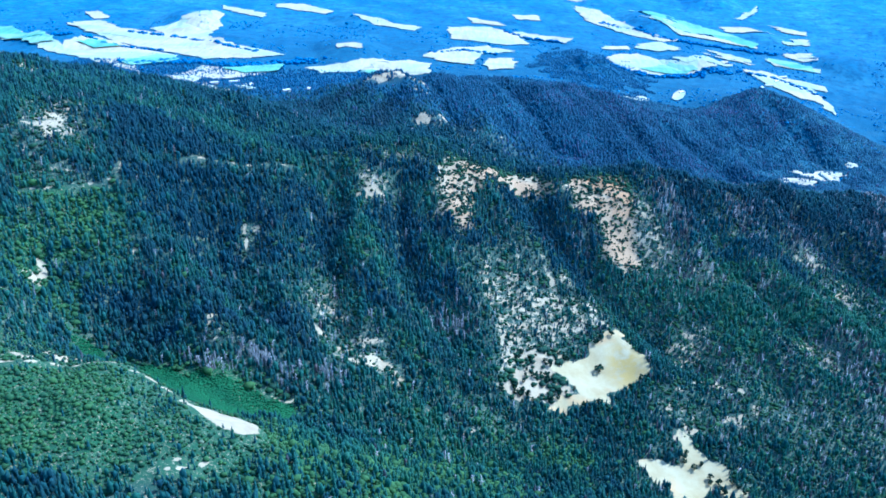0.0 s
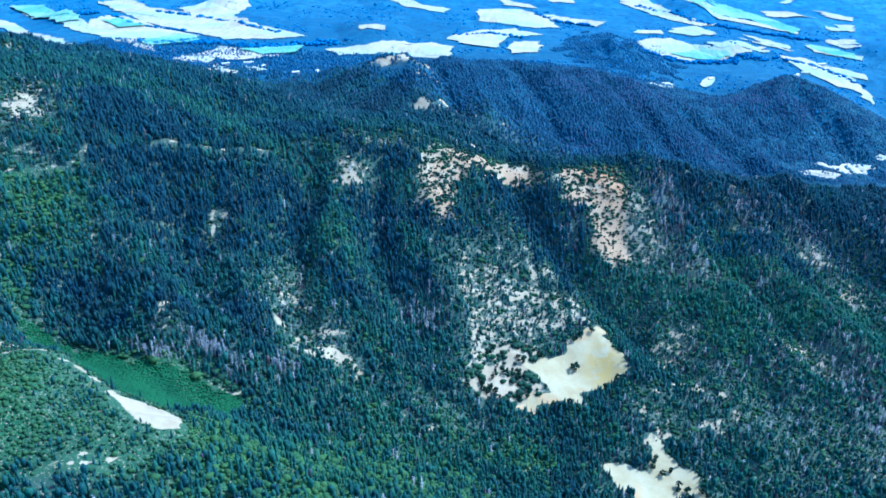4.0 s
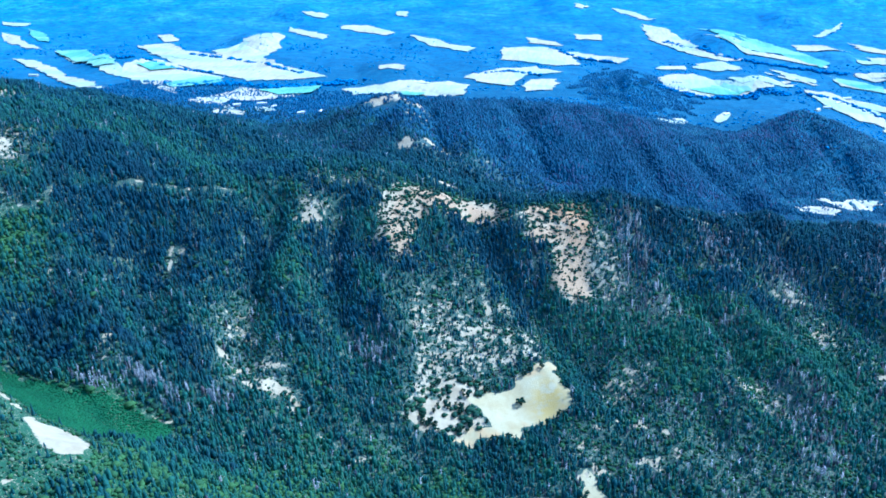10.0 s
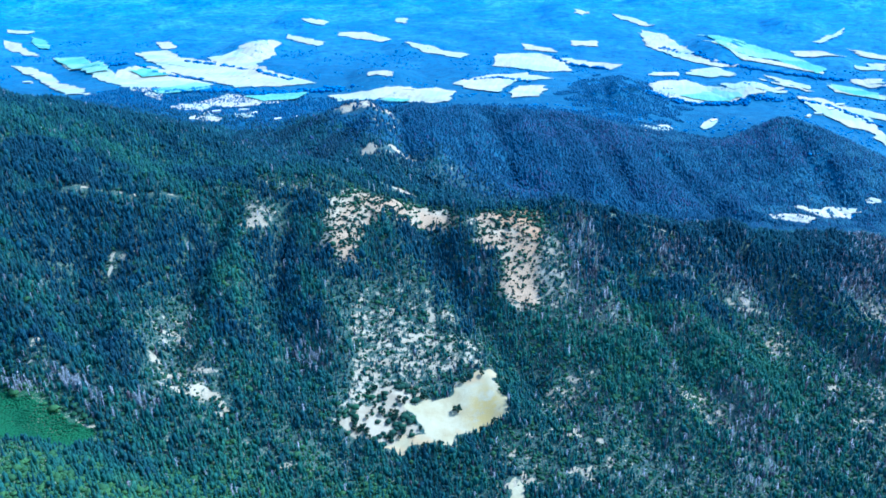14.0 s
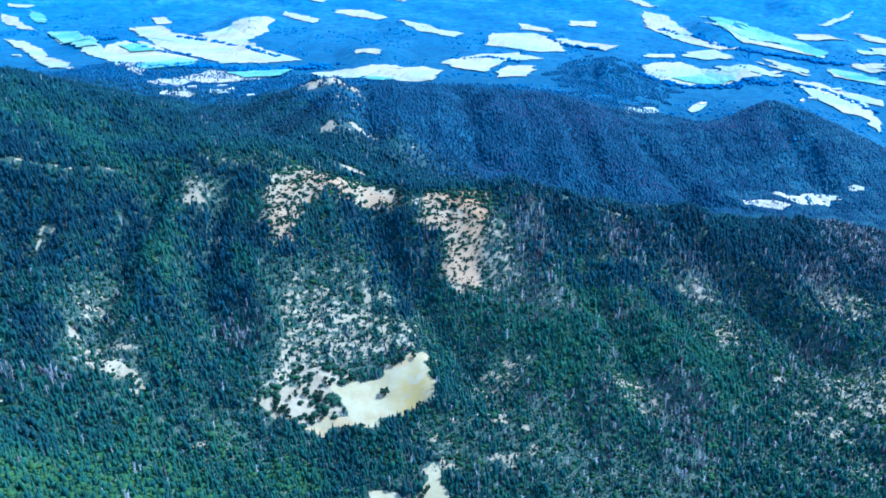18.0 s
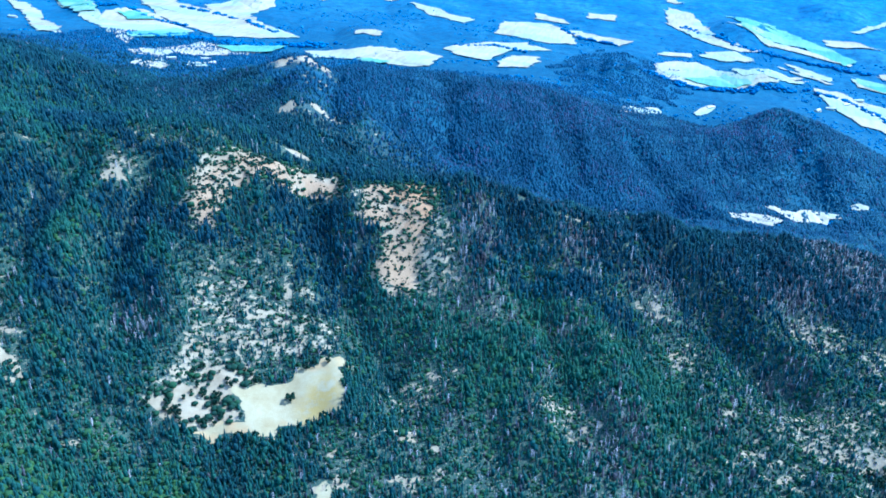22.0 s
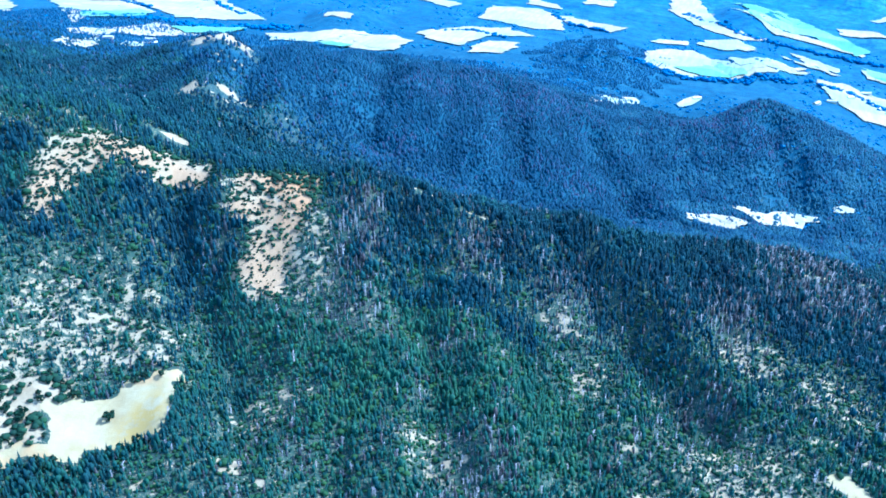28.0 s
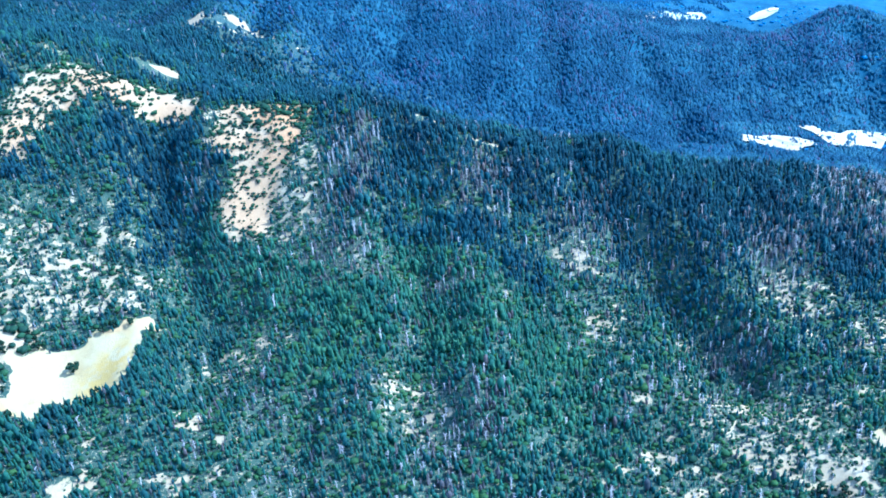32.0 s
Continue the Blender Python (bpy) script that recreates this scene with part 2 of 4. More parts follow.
def height(x, y):
    x, y = np.broadcast_arrays(np.asarray(x, float), np.asarray(y, float))
    q = np.stack([x.ravel(), y.ravel()], 1)
    z = np.empty(len(q))
    for i in range(0, len(q), 20000):
        b = q[i:i + 20000]
        z[i:i + 20000] = _bend(b, SPOTS[:, :2]) @ LAND[:-3] + np.c_[np.ones(len(b)), b / 1000] @ LAND[-3:]
    z = z.reshape(x.shape)
    near = np.clip((2000 - y) / 400, 0, 1)
    for cx, cy, r in ((165, 812, 55), (232, 685, 45), (728, 968, 40)):
        near = near * (1 - 0.9 * np.exp(-((x - cx) ** 2 + (y - cy) ** 2) / r ** 2))
    z = z + near * (3.0 * wave(x, y, 80, 3) + 1.2 * wave(x, y, 33, 4))
    for line in GULLIES:
        d = line_gap(line, x + 5 * wave(x, y, 60, 6), y)
        z = z - 15 * np.exp(-(d / 22) ** 2) + 5 * np.exp(-((d - 50) / 22) ** 2)
    r = np.hypot(x - 250, y - 100)
    z = z + 30 * np.exp(-((x - 325) / 75) ** 2 - ((y - 2080) / 100) ** 2) * (1 + 0.3 * wave(x, y, 60, 14))
    # the far ranges that close the valley
    return z + 26 * np.clip((y - 1850) / 300, 0, 1) * np.clip(wave(x, y, 420, 12) - 0.45, 0, 1) + np.clip((r - 3200) / 1500, 0, 1) ** 1.4 * (300 + 110 * wave(x, y, 900, 8) + 40 * wave(x, y, 260, 9))


# ---- where the clearings, bare slopes and thickets lie ----
MEADOW = [(101, 744), (119, 748), (132, 759), (146, 762), (171, 765), (168, 783), (188, 790), (201, 798), (213, 807), (210, 829), (200, 843), (193, 861), (200, 876), (172, 866), (170, 855), (157, 848), (153, 834), (125, 816), (111, 802), (125, 792), (138, 774), (111, 760)]
LOW_MEADOW = [(177, 689), (196, 696), (220, 691), (229, 712), (226, 731), (236, 727), (241, 710), (263, 693), (268, 679), (284, 662), (263, 655), (245, 673), (233, 648), (207, 642), (203, 661)]
EAST_MEADOW = [(703, 974), (708, 981), (718, 982), (730, 976), (745, 966), (738, 957), (723, 960), (714, 966)]
SOUTH_MEADOW = [(649, 872), (657, 883), (690, 895), (719, 889), (712, 845), (662, 835), (650, 854)]
BARE_KNOLL = [(-4, 939), (-8, 970), (-1, 1009), (18, 1039), (48, 1052), (79, 1064), (119, 1071), (135, 1038), (102, 1048), (73, 1023), (55, 1017), (35, 991), (28, 960), (36, 940), (22, 925)]
BARE_SLOPE = [(143, 1064), (172, 1080), (222, 1098), (228, 1066), (229, 1035), (226, 1005), (232, 975), (212, 968), (182, 973), (189, 1000), (181, 1019), (153, 1016), (157, 1038)]
LOT = [(-188, 550), (-169, 553), (-158, 556), (-139, 545), (-122, 532), (-116, 508), (-128, 494), (-146, 500), (-166, 520), (-184, 538)]
SADDLE = [(40, 1102), (66, 1102), (60, 1118), (46, 1118)]
STREAM = [(21, 912), (61, 952), (120, 972), (180, 953), (197, 913), (179, 862), (110, 824), (79, 756), (61, 742), (46, 773), (45, 846)]
ARMS = [(76, 806), (109, 827), (125, 819), (118, 796), (133, 774), (113, 750), (88, 743), (60, 749), (57, 759), (78, 786)]
SPUR = [(-345, 600), (-300, 615), (-230, 585), (-160, 572), (-112, 556), (-100, 500), (-130, 440), (-210, 420), (-290, 455), (-345, 520)]
BRUSH = [(-310, 664), (-276, 662), (-248, 653), (-200, 640), (-158, 646), (-124, 644), (-116, 632), (-124, 600), (-132, 568), (-150, 563), (-182, 556), (-207, 562), (-230, 588), (-258, 614), (-290, 636)]
ROADS = [[(-299, 540), (-278, 543), (-262, 560), (-240, 570), (-219, 562), (-196, 555), (-177, 548)],
         [(-166, 428), (-175, 438), (-171, 448), (-158, 460)], [(-164, 446), (-148, 458), (-138, 470)],
         [(-374, 774), (-349, 784), (-335, 796), (-303, 820), (-307, 843)],
         [(-257, 889), (-226, 914), (-194, 923), (-169, 938), (-159, 945)],
         [(290, 1125), (314, 1135), (336, 1129), (366, 1138), (384, 1149)],
         [(688, 1306), (700, 1316), (736, 1346), (772, 1372)]]
PALE = [(-79, 942, 15, 12), (96, 1060, 21, 20), (300, 759, 8, 11), (66, 750, 14, 6), (-380, 868, 11, 24), (-385, 822, 8, 11), (-30, 1266, 13, 16), (0, 1300, 8, 12), (-75, 1412, 42, 26), (-108, 1416, 26, 14), (-44, 1410, 26, 16), (690, 1692, 5, 9), (668, 1722, 5, 10), (650, 1612, 7, 7), (638, 1582, 6, 6), (722, 1690, 5, 8), (560, 1640, 5, 6), (-472, 1054, 19, 20), (688, 938, 20, 12), (241, 738, 10, 6), (305, 794, 10, 7), (-122, 647, 12, 3), (-280, 590, 16, 18)]
FAR_DRY = [(-10, 1275, 40, 26), (20, 1300, 30, 26), (-75, 1405, 60, 22), (676, 1700, 18, 40), (90, 1290, 16, 14), (-170, 1440, 20, 20), (-30, 1360, 24, 20)]
PALER = [(-277, 755, 4, 9), (-188, 832, 4, 12), (-195, 684, 7, 6), (-194, 698, 4, 5), (-131, 650, 8, 4), (-113, 739, 7, 5), (-88, 732, 12, 6), (-66, 716, 12, 6), (-46, 720, 10, 5), (-10, 700, 6, 4), (27, 686, 7, 3), (57, 750, 8, 5), (273, 801, 14, 7), (313, 775, 9, 5), (285, 757, 9, 4), (228, 726, 7, 6), (-37, 711, 6, 5), (26, 684, 5, 4), (-272, 575, 10, 8), (-288, 556, 14, 6), (-80, 707, 16, 6), (-52, 724, 12, 4), (-189, 827, 6, 14), (-335, 693, 5, 20)]
DRY_SLOPES = [(-76, 734, 33, 30), (-110, 790, 35, 40), (135, 882, 62, 42), (77, 873, 47, 48), (-74, 955, 25, 18), (229, 983, 30, 29), (331, 788, 58, 42), (238, 762, 35, 34), (285, 885, 30, 36), (497, 1016, 34, 35), (404, 880, 40, 36), (391, 762, 82, 38), (48, 700, 42, 26), (-187, 813, 21, 31), (-189, 676, 13, 13), (104, 832, 35, 21), (-374, 882, 35, 58), (-346, 798, 35, 14)]
DRY_EAST = [(240, 1022, 17, 50), (242, 975, 22, 20), (-60, 1000, 36, 18), (-10, 1036, 22, 9), (-112, 985, 26, 10), (150, 1045, 12, 14), (320, 825, 58, 28), (504, 1043, 22, 22), (532, 1118, 45, 30), (638, 1112, 46, 38), (633, 968, 74, 46), (314, 976, 26, 24), (253, 923, 26, 23), (79, 864, 45, 34), (253, 1007, 26, 34), (360, 1058, 21, 11), (713, 1091, 40, 46), (134, 920, 32, 22), (419, 860, 34, 26), (263, 862, 31, 35), (369, 1134, 22, 11), (469, 1079, 28, 25), (682, 950, 32, 18), (653, 946, 18, 14)]
DEAD = [(-146, 667, 25, 8), (-186, 648, 25, 10), (8, 820, 24, 18), (-98, 680, 10, 10), (268, 1052, 20, 30), (290, 987, 30, 25), (454, 804, 20, 41), (446, 872, 32, 24), (384, 1090, 16, 28), (272, 1070, 18, 24), (445, 897, 11, 17), (374, 1099, 14, 29), (601, 1037, 29, 17), (314, 830, 13, 10), (386, 995, 17, 11), (618, 1160, 33, 41), (696, 1321, 61, 109), (157, 992, 13, 14), (285, 1036, 24, 33), (463, 1103, 26, 38)]
RED = [(194, 1339, 26, 33), (203, 1505, 53, 37), (263, 1600, 80, 60), (339, 1645, 57, 57), (613, 1746, 41, 44), (393, 1446, 51, 26), (547, 1799, 64, 60)]
LEAFY = [(-335, 690, 30, 40), (-330, 735, 36, 26), (-250, 520, 60, 40), (-191, 637, 77, 20), (-312, 779, 29, 24), (-330, 769, 42, 24), (-347, 718, 27, 35), (-219, 473, 49, 34), (-68, 507, 78, 65), (15, 588, 73, 59), (110, 682, 28, 19), (-260, 480, 60, 50)]
FRESH = [(363, 1016, 56, 30), (324, 939, 54, 32), (417, 944, 33, 43), (325, 1046, 27, 19), (-219, 1022, 87, 80), (-332, 1057, 104, 70), (-322, 777, 44, 23), (8, 673, 93, 43), (-42, 555, 67, 40), (-75, 848, 26, 52), (251, 947, 39, 27), (327, 886, 30, 30), (514, 1223, 39, 41), (493, 932, 32, 62), (460, 975, 33, 49)]
# Patches where the conifers are set darker, bluer and a little taller.
DARK_STANDS = [(-288, 922, 72, 49), (-220, 833, 91, 62), (-294, 708, 34, 23), (-231, 700, 81, 34), (-145, 712, 28, 36), (-137, 884, 32, 38), (-47, 906, 32, 39), (-66, 805, 26, 31), (16, 930, 37, 16), (-2, 851, 21, 24), (110, 995, 36, 38), (158, 996, 20, 22), (145, 943, 24, 28), (292, 1052, 29, 41), (372, 1045, 60, 28), (481, 1158, 81, 60), (552, 1157, 43, 60), (-54, 983, 44, 11)]
DARK_STANDS_EAST = [(297, 1091, 39, 28), (402, 1119, 55, 33), (476, 1173, 51, 28), (586, 1208, 69, 55), (129, 1000, 30, 32), (671, 1196, 35, 46), (275, 1130, 79, 20), (121, 1078, 27, 12), (525, 1285, 86, 43), (-150, 1010, 40, 30)]
# wooded lowland between the west hill and the valley fields
LOWLAND = [(-1000, 1330), (-420, 1300), (-300, 1330), (-220, 1335), (-150, 1400), (-165, 1480), (-110, 1540), (-60, 1590), (60, 1650), (150, 1720), (300, 1800), (420, 1880), (300, 1960), (-1000, 1960)]
# the stretch of slope that comes into the camera's view, planted densely
SEEN_SLOPE = [(-310, 395), (-150, 395), (60, 460), (160, 560), (260, 610), (440, 630), (600, 750), (700, 790), (800, 940), (835, 1240), (835, 1440), (781, 1425), (686, 1395), (609, 1330), (517, 1253), (495, 1240), (-650, 1240), (-420, 640)]


def inside(outline, x, y):
    """How far inside an outline the places lie, in metres (negative outside)."""
    p = np.array(outline, float)
    q = np.roll(p, -1, 0)
    best = np.full(x.shape, 1e9)
    odd = np.zeros(x.shape, bool)
    for (ax_, ay), (bx, by) in zip(p, q):
        dx, dy = bx - ax_, by - ay
        k = np.clip(((x - ax_) * dx + (y - ay) * dy) / (dx * dx + dy * dy + 1e-9), 0, 1)
        best = np.minimum(best, np.hypot(x - ax_ - k * dx, y - ay - k * dy))
        odd ^= ((ay > y) != (by > y)) & (x < (bx - ax_) * (y - ay) / (by - ay + 1e-9) + ax_)
    return np.where(odd, best, -best)


def blobs(spots, x, y):
    """1 in the middle of the patches, falling to 0 past their ragged edge."""
    wx, wy = x + 6 * wave(x, y, 30, 21), y + 6 * wave(x, y, 27, 22)
    out = np.zeros(x.shape)
    for cx, cy, rx, ry in spots:
        r = np.hypot((wx - cx) / rx, (wy - cy) / ry)
        out = np.maximum(out, np.clip(1.6 - 1.1 * r, 0, 1))
    return out


def cover(x, y):
    """What grows where: shares of meadow, pale soil, road, speckle, dead wood, scrub."""
    wx, wy = x + 3 * wave(x, y, 22, 31), y + 3 * wave(x, y, 19, 32)
    meadow = np.zeros(x.shape)
    for o in (MEADOW, LOW_MEADOW, EAST_MEADOW, SOUTH_MEADOW):
        meadow = np.maximum(meadow, np.clip(inside(o, wx, wy) / 4 + 0.5, 0, 1))
    bare = np.zeros(x.shape)
    for o in (BARE_KNOLL, BARE_SLOPE):
        bare = np.maximum(bare, np.clip(inside(o, wx + 4 * wave(x, y, 11, 34), wy + 5 * wave(x, y, 9, 35)) / 12 + 0.55, 0, 1))
    road = np.maximum(np.clip(inside(LOT, x, y) / 3 - 0.8, 0, 1), np.clip(inside(SADDLE, x, y) / 2 + 1.2, 0, 1))
    for n, line in enumerate(ROADS):
        overgrown = np.clip(2 * wave(x, y, 14, 33) + (0.9 if n < 3 else 0.7 if n == 6 else 0.15), 0, 1)
        road = np.maximum(road, overgrown * np.clip(((2.2, 1.5, 1.5, 1.3, 1.3, 1.6, 2.4)[n] - line_gap(line, x, y)) / 1.5 + 0.5, 0, 1))
    thicket = 1 - np.clip(inside(BRUSH, x, y) / 8 + 1, 0, 1)
    east = np.clip((x - 150) / 220, 0, 1)
    streaks = np.clip(0.8 + 0.16 * wave(x, y, 15, 72) + 0.2 * wave(x + 0.7 * y, y - 0.4 * x, 23, 75) + 0.25 * wave(x - 0.5 * y, y + 0.8 * x, 9, 76), 0.2, 1)
    speckle = 0.85 * blobs(DRY_SLOPES + DRY_EAST, x, y) * streaks
    speckle = np.maximum(speckle, np.clip(inside(STREAM, wx, wy) / 30 + 0.45, 0, 1) * np.clip(streaks + 0.1 - (y - 850) / 300, 0.25, 1.0) * 0.78)
    speckle = np.maximum(speckle, east * np.clip(0.06 + 0.45 * wave(x, y, 60, 71) + 0.4 * wave(x, y, 18, 73) + 0.35 * np.clip((x - 480) / 120, 0, 1) * np.clip((1010 - y) / 60, 0, 1) + 0.25 * np.clip((820 - y) / 60, 0, 1), 0, 0.9) * np.clip((y - 560) / 60, 0, 1) * np.clip((1000 - x) / 100, 0, 1) * np.clip((1130 - y) / 60, 0, 1))
    speckle = np.maximum(speckle, 0.3 * np.clip(inside(SPUR, x, y) / 20, 0, 1) * np.clip(0.25 + 0.9 * wave(x, y, 18, 74), 0, 1)) * thicket
    dark_stand = blobs(DARK_STANDS + DARK_STANDS_EAST, x, y) * np.clip(0.8 + 0.4 * wave(x, y, 40, 77), 0.3, 1)
    speckle *= 1 - 0.32 * np.clip((x - 200) / 50, 0, 1) * np.clip((880 - y) / 40, 0, 1)
    speckle *= (1 - 0.75 * blobs(FRESH, x, y)) * (1 - 0.8 * dark_stand)
    arms = np.clip(inside(ARMS, wx, wy) / 6 + 0.4, 0, 1)
    return {"meadow": meadow, "bare": bare, "road": road, "pale": np.maximum(blobs(PALE + PALER, x, y), blobs(FAR_DRY, x, y) * np.clip(3 * wave(x, y, 11, 78) + 2 * wave(x, y, 23, 79) - 1.1, 0, 1)), "speckle": speckle, "arms": arms,
            "spur": np.clip(inside(SPUR, x, y) / 15 + 0.3, 0, 1), "brush": np.clip(inside(BRUSH, wx, wy) / 8 + 0.5, 0, 1), "fresh": blobs(FRESH, x, y), "dark_stand": dark_stand,
            "dead": blobs(DEAD, x, y), "leafy": blobs(LEAFY, x, y), "red": blobs(RED, x, y)}


# ---- ground: one sheet to the far ranges ----
def mesh_from(name, verts, faces, material, attrs=()):
    """A mesh from arrays of corners and of faces with equal corner counts."""
    me = bpy.data.meshes.new(name)
    n, k = faces.shape
    me.vertices.add(len(verts))
    me.vertices.foreach_set("co", np.ascontiguousarray(verts, np.float32).ravel())
    me.loops.add(n * k)
    me.loops.foreach_set("vertex_index", np.ascontiguousarray(faces, np.int32).ravel())
    me.polygons.add(n)
    me.polygons.foreach_set("loop_start", np.arange(0, n * k, k, dtype=np.int32))
    for key, values in attrs:
        me.attributes.new(key, "FLOAT", "POINT").data.foreach_set("value", np.ascontiguousarray(values, np.float32))
    me.update(calc_edges=True)
    me.materials.append(material)
    return me


def steps(spans):
    out = []
    for a, b, d in spans:
        out.append(np.arange(a, b, d))
    return np.concatenate(out + [[spans[-1][1]]])


GX = steps([(-4300, -1200, 60), (-1200, -520, 20), (-520, 800, 3.5), (800, 1300, 20), (1300, 4600, 60)])
GY = steps([(-2400, 300, 90), (300, 420, 12), (420, 1180, 3.5), (1180, 1480, 5.5), (1480, 1720, 9), (1720, 2600, 20), (2600, 4960, 45)])


def build_ground():
    x, y = np.meshgrid(GX, GY)
    z = height(x, y)
    c = cover(x, y)
    # Share of haze-blue ground colour, growing past the main crest.
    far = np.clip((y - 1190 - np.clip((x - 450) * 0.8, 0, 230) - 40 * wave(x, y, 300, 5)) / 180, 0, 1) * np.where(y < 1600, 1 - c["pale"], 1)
    scatter = np.random.default_rng(8).uniform(0, 1, x.shape)
    pale = np.maximum.reduce([c["bare"], 0.72 * c["pale"], c["road"], 0.74 * c["speckle"] * (0.64 + 0.6 * scatter), 0.62 * c["arms"]])
    slope_rust = np.clip(1.4 - np.hypot((x - 205) / 26, (y - 1068) / 32), 0, 1) + 0.6 * np.clip(inside(BARE_KNOLL, x - 8, y) / 10 + 0.3, 0, 1) + 1.2 * np.clip(1.3 - np.hypot((x - 190) / 20, (y - 820) / 34), 0, 1) + 0.6 * np.clip(inside(BARE_SLOPE, x, y) / 10 + 0.4, 0, 1)
    nx, ny = len(GX), len(GY)
    i = np.arange(nx * ny).reshape(ny, nx)
    faces = np.stack([i[:-1, :-1], i[:-1, 1:], i[1:, 1:], i[1:, :-1]], -1).reshape(-1, 4)
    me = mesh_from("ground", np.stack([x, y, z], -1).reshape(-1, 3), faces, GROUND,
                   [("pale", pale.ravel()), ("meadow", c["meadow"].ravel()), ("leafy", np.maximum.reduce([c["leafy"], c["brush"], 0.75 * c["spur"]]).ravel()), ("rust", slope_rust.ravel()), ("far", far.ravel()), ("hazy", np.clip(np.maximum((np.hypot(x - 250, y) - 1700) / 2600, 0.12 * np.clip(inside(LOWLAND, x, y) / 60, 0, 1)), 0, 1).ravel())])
    me.polygons.foreach_set("use_smooth", np.ones(len(faces), bool))
    tagged(new("ground", me), "forested mountain ground with pale dry clearings and haze-blue valley floor", "ground", kind="structure")


build_ground()


# ---- plants ----
def cone_tree(rng, sides=6, tiers=3, slim=1.0):
    """Corners and triangles of a ragged conifer crown, one metre high."""
    v, f = [], []
    for k in range(tiers):
        lo, hi = 0.06 + 0.27 * k, min(1.0, 0.55 + 0.25 * k)
        r = slim * (0.23, 0.215, 0.14)[k]
        b = len(v)
        v.append((rng.uniform(-0.02, 0.02), rng.uniform(-0.02, 0.02), hi))
        for s in range(sides):
            a = 6.283 * (s + rng.uniform(-0.25, 0.25)) / sides
            rr = r * rng.uniform(0.65, 1.25)
            v.append((rr * math.cos(a), rr * math.sin(a), lo + rng.uniform(-0.05, 0.05)))
        f += [(b, b + 1 + s, b + 1 + (s + 1) % sides) for s in range(sides)]
    return np.array(v), np.array(f)


def shrub(rng):
    """A lumpy round bush or oak crown, one metre high."""
    bm = bmesh.new()
    bmesh.ops.create_icosphere(bm, subdivisions=1, radius=0.5)
    v = np.array([q.co[:] for q in bm.verts])
    f = np.array([[q.index for q in p.verts] for p in bm.faces])
    bm.free()
    v = v * (1 + rng.uniform(-0.28, 0.28, (len(v), 1))) * (1.15, 1.15, 0.9)
    v[:, 2] += 0.42
    return v, f


def snag(rng):
    """A dead tree: a bare tapering stem with a few short limbs, one metre high."""
    v, f = [], []

    def spike(a, b, w):
        n = len(v)
        for k in range(3):
            t = 2.094 * k
            v.append((a[0] + w * math.cos(t), a[1] + w * math.sin(t), a[2]))
        v.append(b)
        f.extend([(n, n + 1, n + 3), (n + 1, n + 2, n + 3), (n + 2, n, n + 3)])
    spike((0, 0, 0), (rng.uniform(-0.03, 0.03), rng.uniform(-0.03, 0.03), 1), 0.06)
    for _ in range(13):
        a, z, r = rng.uniform(0, 6.283), rng.uniform(0.2, 0.88), rng.uniform(0.1, 0.24)
        spike((0, 0, z), (r * math.cos(a), r * math.sin(a), z + rng.uniform(0.02, 0.16)), 0.028)
    return np.array(v), np.array(f)


def sow(name, label, category, kinds, x, y, high, wide, tone, material, rng, sink=0.2):
    """All plants of one stand in one mesh: a plant of a random kind at each place."""
    z = height(x, y) - sink
    pick = rng.integers(0, len(kinds), len(x))
    turn = rng.uniform(0, 6.283, len(x))
    vs, fs, ts, base = [], [], [], 0
    for k, (v, f) in enumerate(kinds):
        m = np.where(pick == k)[0]
        if not len(m):
            continue
        c, s = np.cos(turn[m])[:, None], np.sin(turn[m])[:, None]
        w, h = (high * wide)[m][:, None], high[m][:, None]
        px = (v[None, :, 0] * c - v[None, :, 1] * s) * w + x[m][:, None]
        py = (v[None, :, 0] * s + v[None, :, 1] * c) * w + y[m][:, None]
        pz = v[None, :, 2] * h + z[m][:, None]
        vs.append(np.stack([px, py, pz], -1).reshape(-1, 3))
        fs.append((f[None] + base + len(v) * np.arange(len(m))[:, None, None]).reshape(-1, 3))
        ts.append(np.repeat(tone[m], len(v)))
        base += len(v) * len(m)
    me = mesh_from(name, np.concatenate(vs), np.concatenate(fs), material, [("tone", np.concatenate(ts))])
    me.polygons.foreach_set("use_smooth", np.ones(len(me.polygons), bool))
    return tagged(new(name, me), label, category, kind="stuff")


def places(x0, x1, y0, y1, gap, rng):
    x, y = np.meshgrid(np.arange(x0, x1, gap), np.arange(y0, y1, gap))
    x, y = x.ravel() + rng.uniform(-0.48, 0.48, x.size) * gap, y.ravel() + rng.uniform(-0.48, 0.48, x.size) * gap
    return x, y


rng = np.random.default_rng(5)
CONES = [cone_tree(rng, 6, 3, rng.uniform(0.62, 0.95)) for _ in range(14)]
FAR_CONES = [cone_tree(rng, 5, 2, rng.uniform(1.0, 1.35)) for _ in range(6)]
BUSHES = [shrub(rng) for _ in range(6)]
CROWNS = CONES + [(v * (0.36, 0.36, 1.05) + (0, 0, 0.06), f) for v, f in (shrub(rng) for _ in range(5))]
SNAGS = [snag(rng) for _ in range(6)]


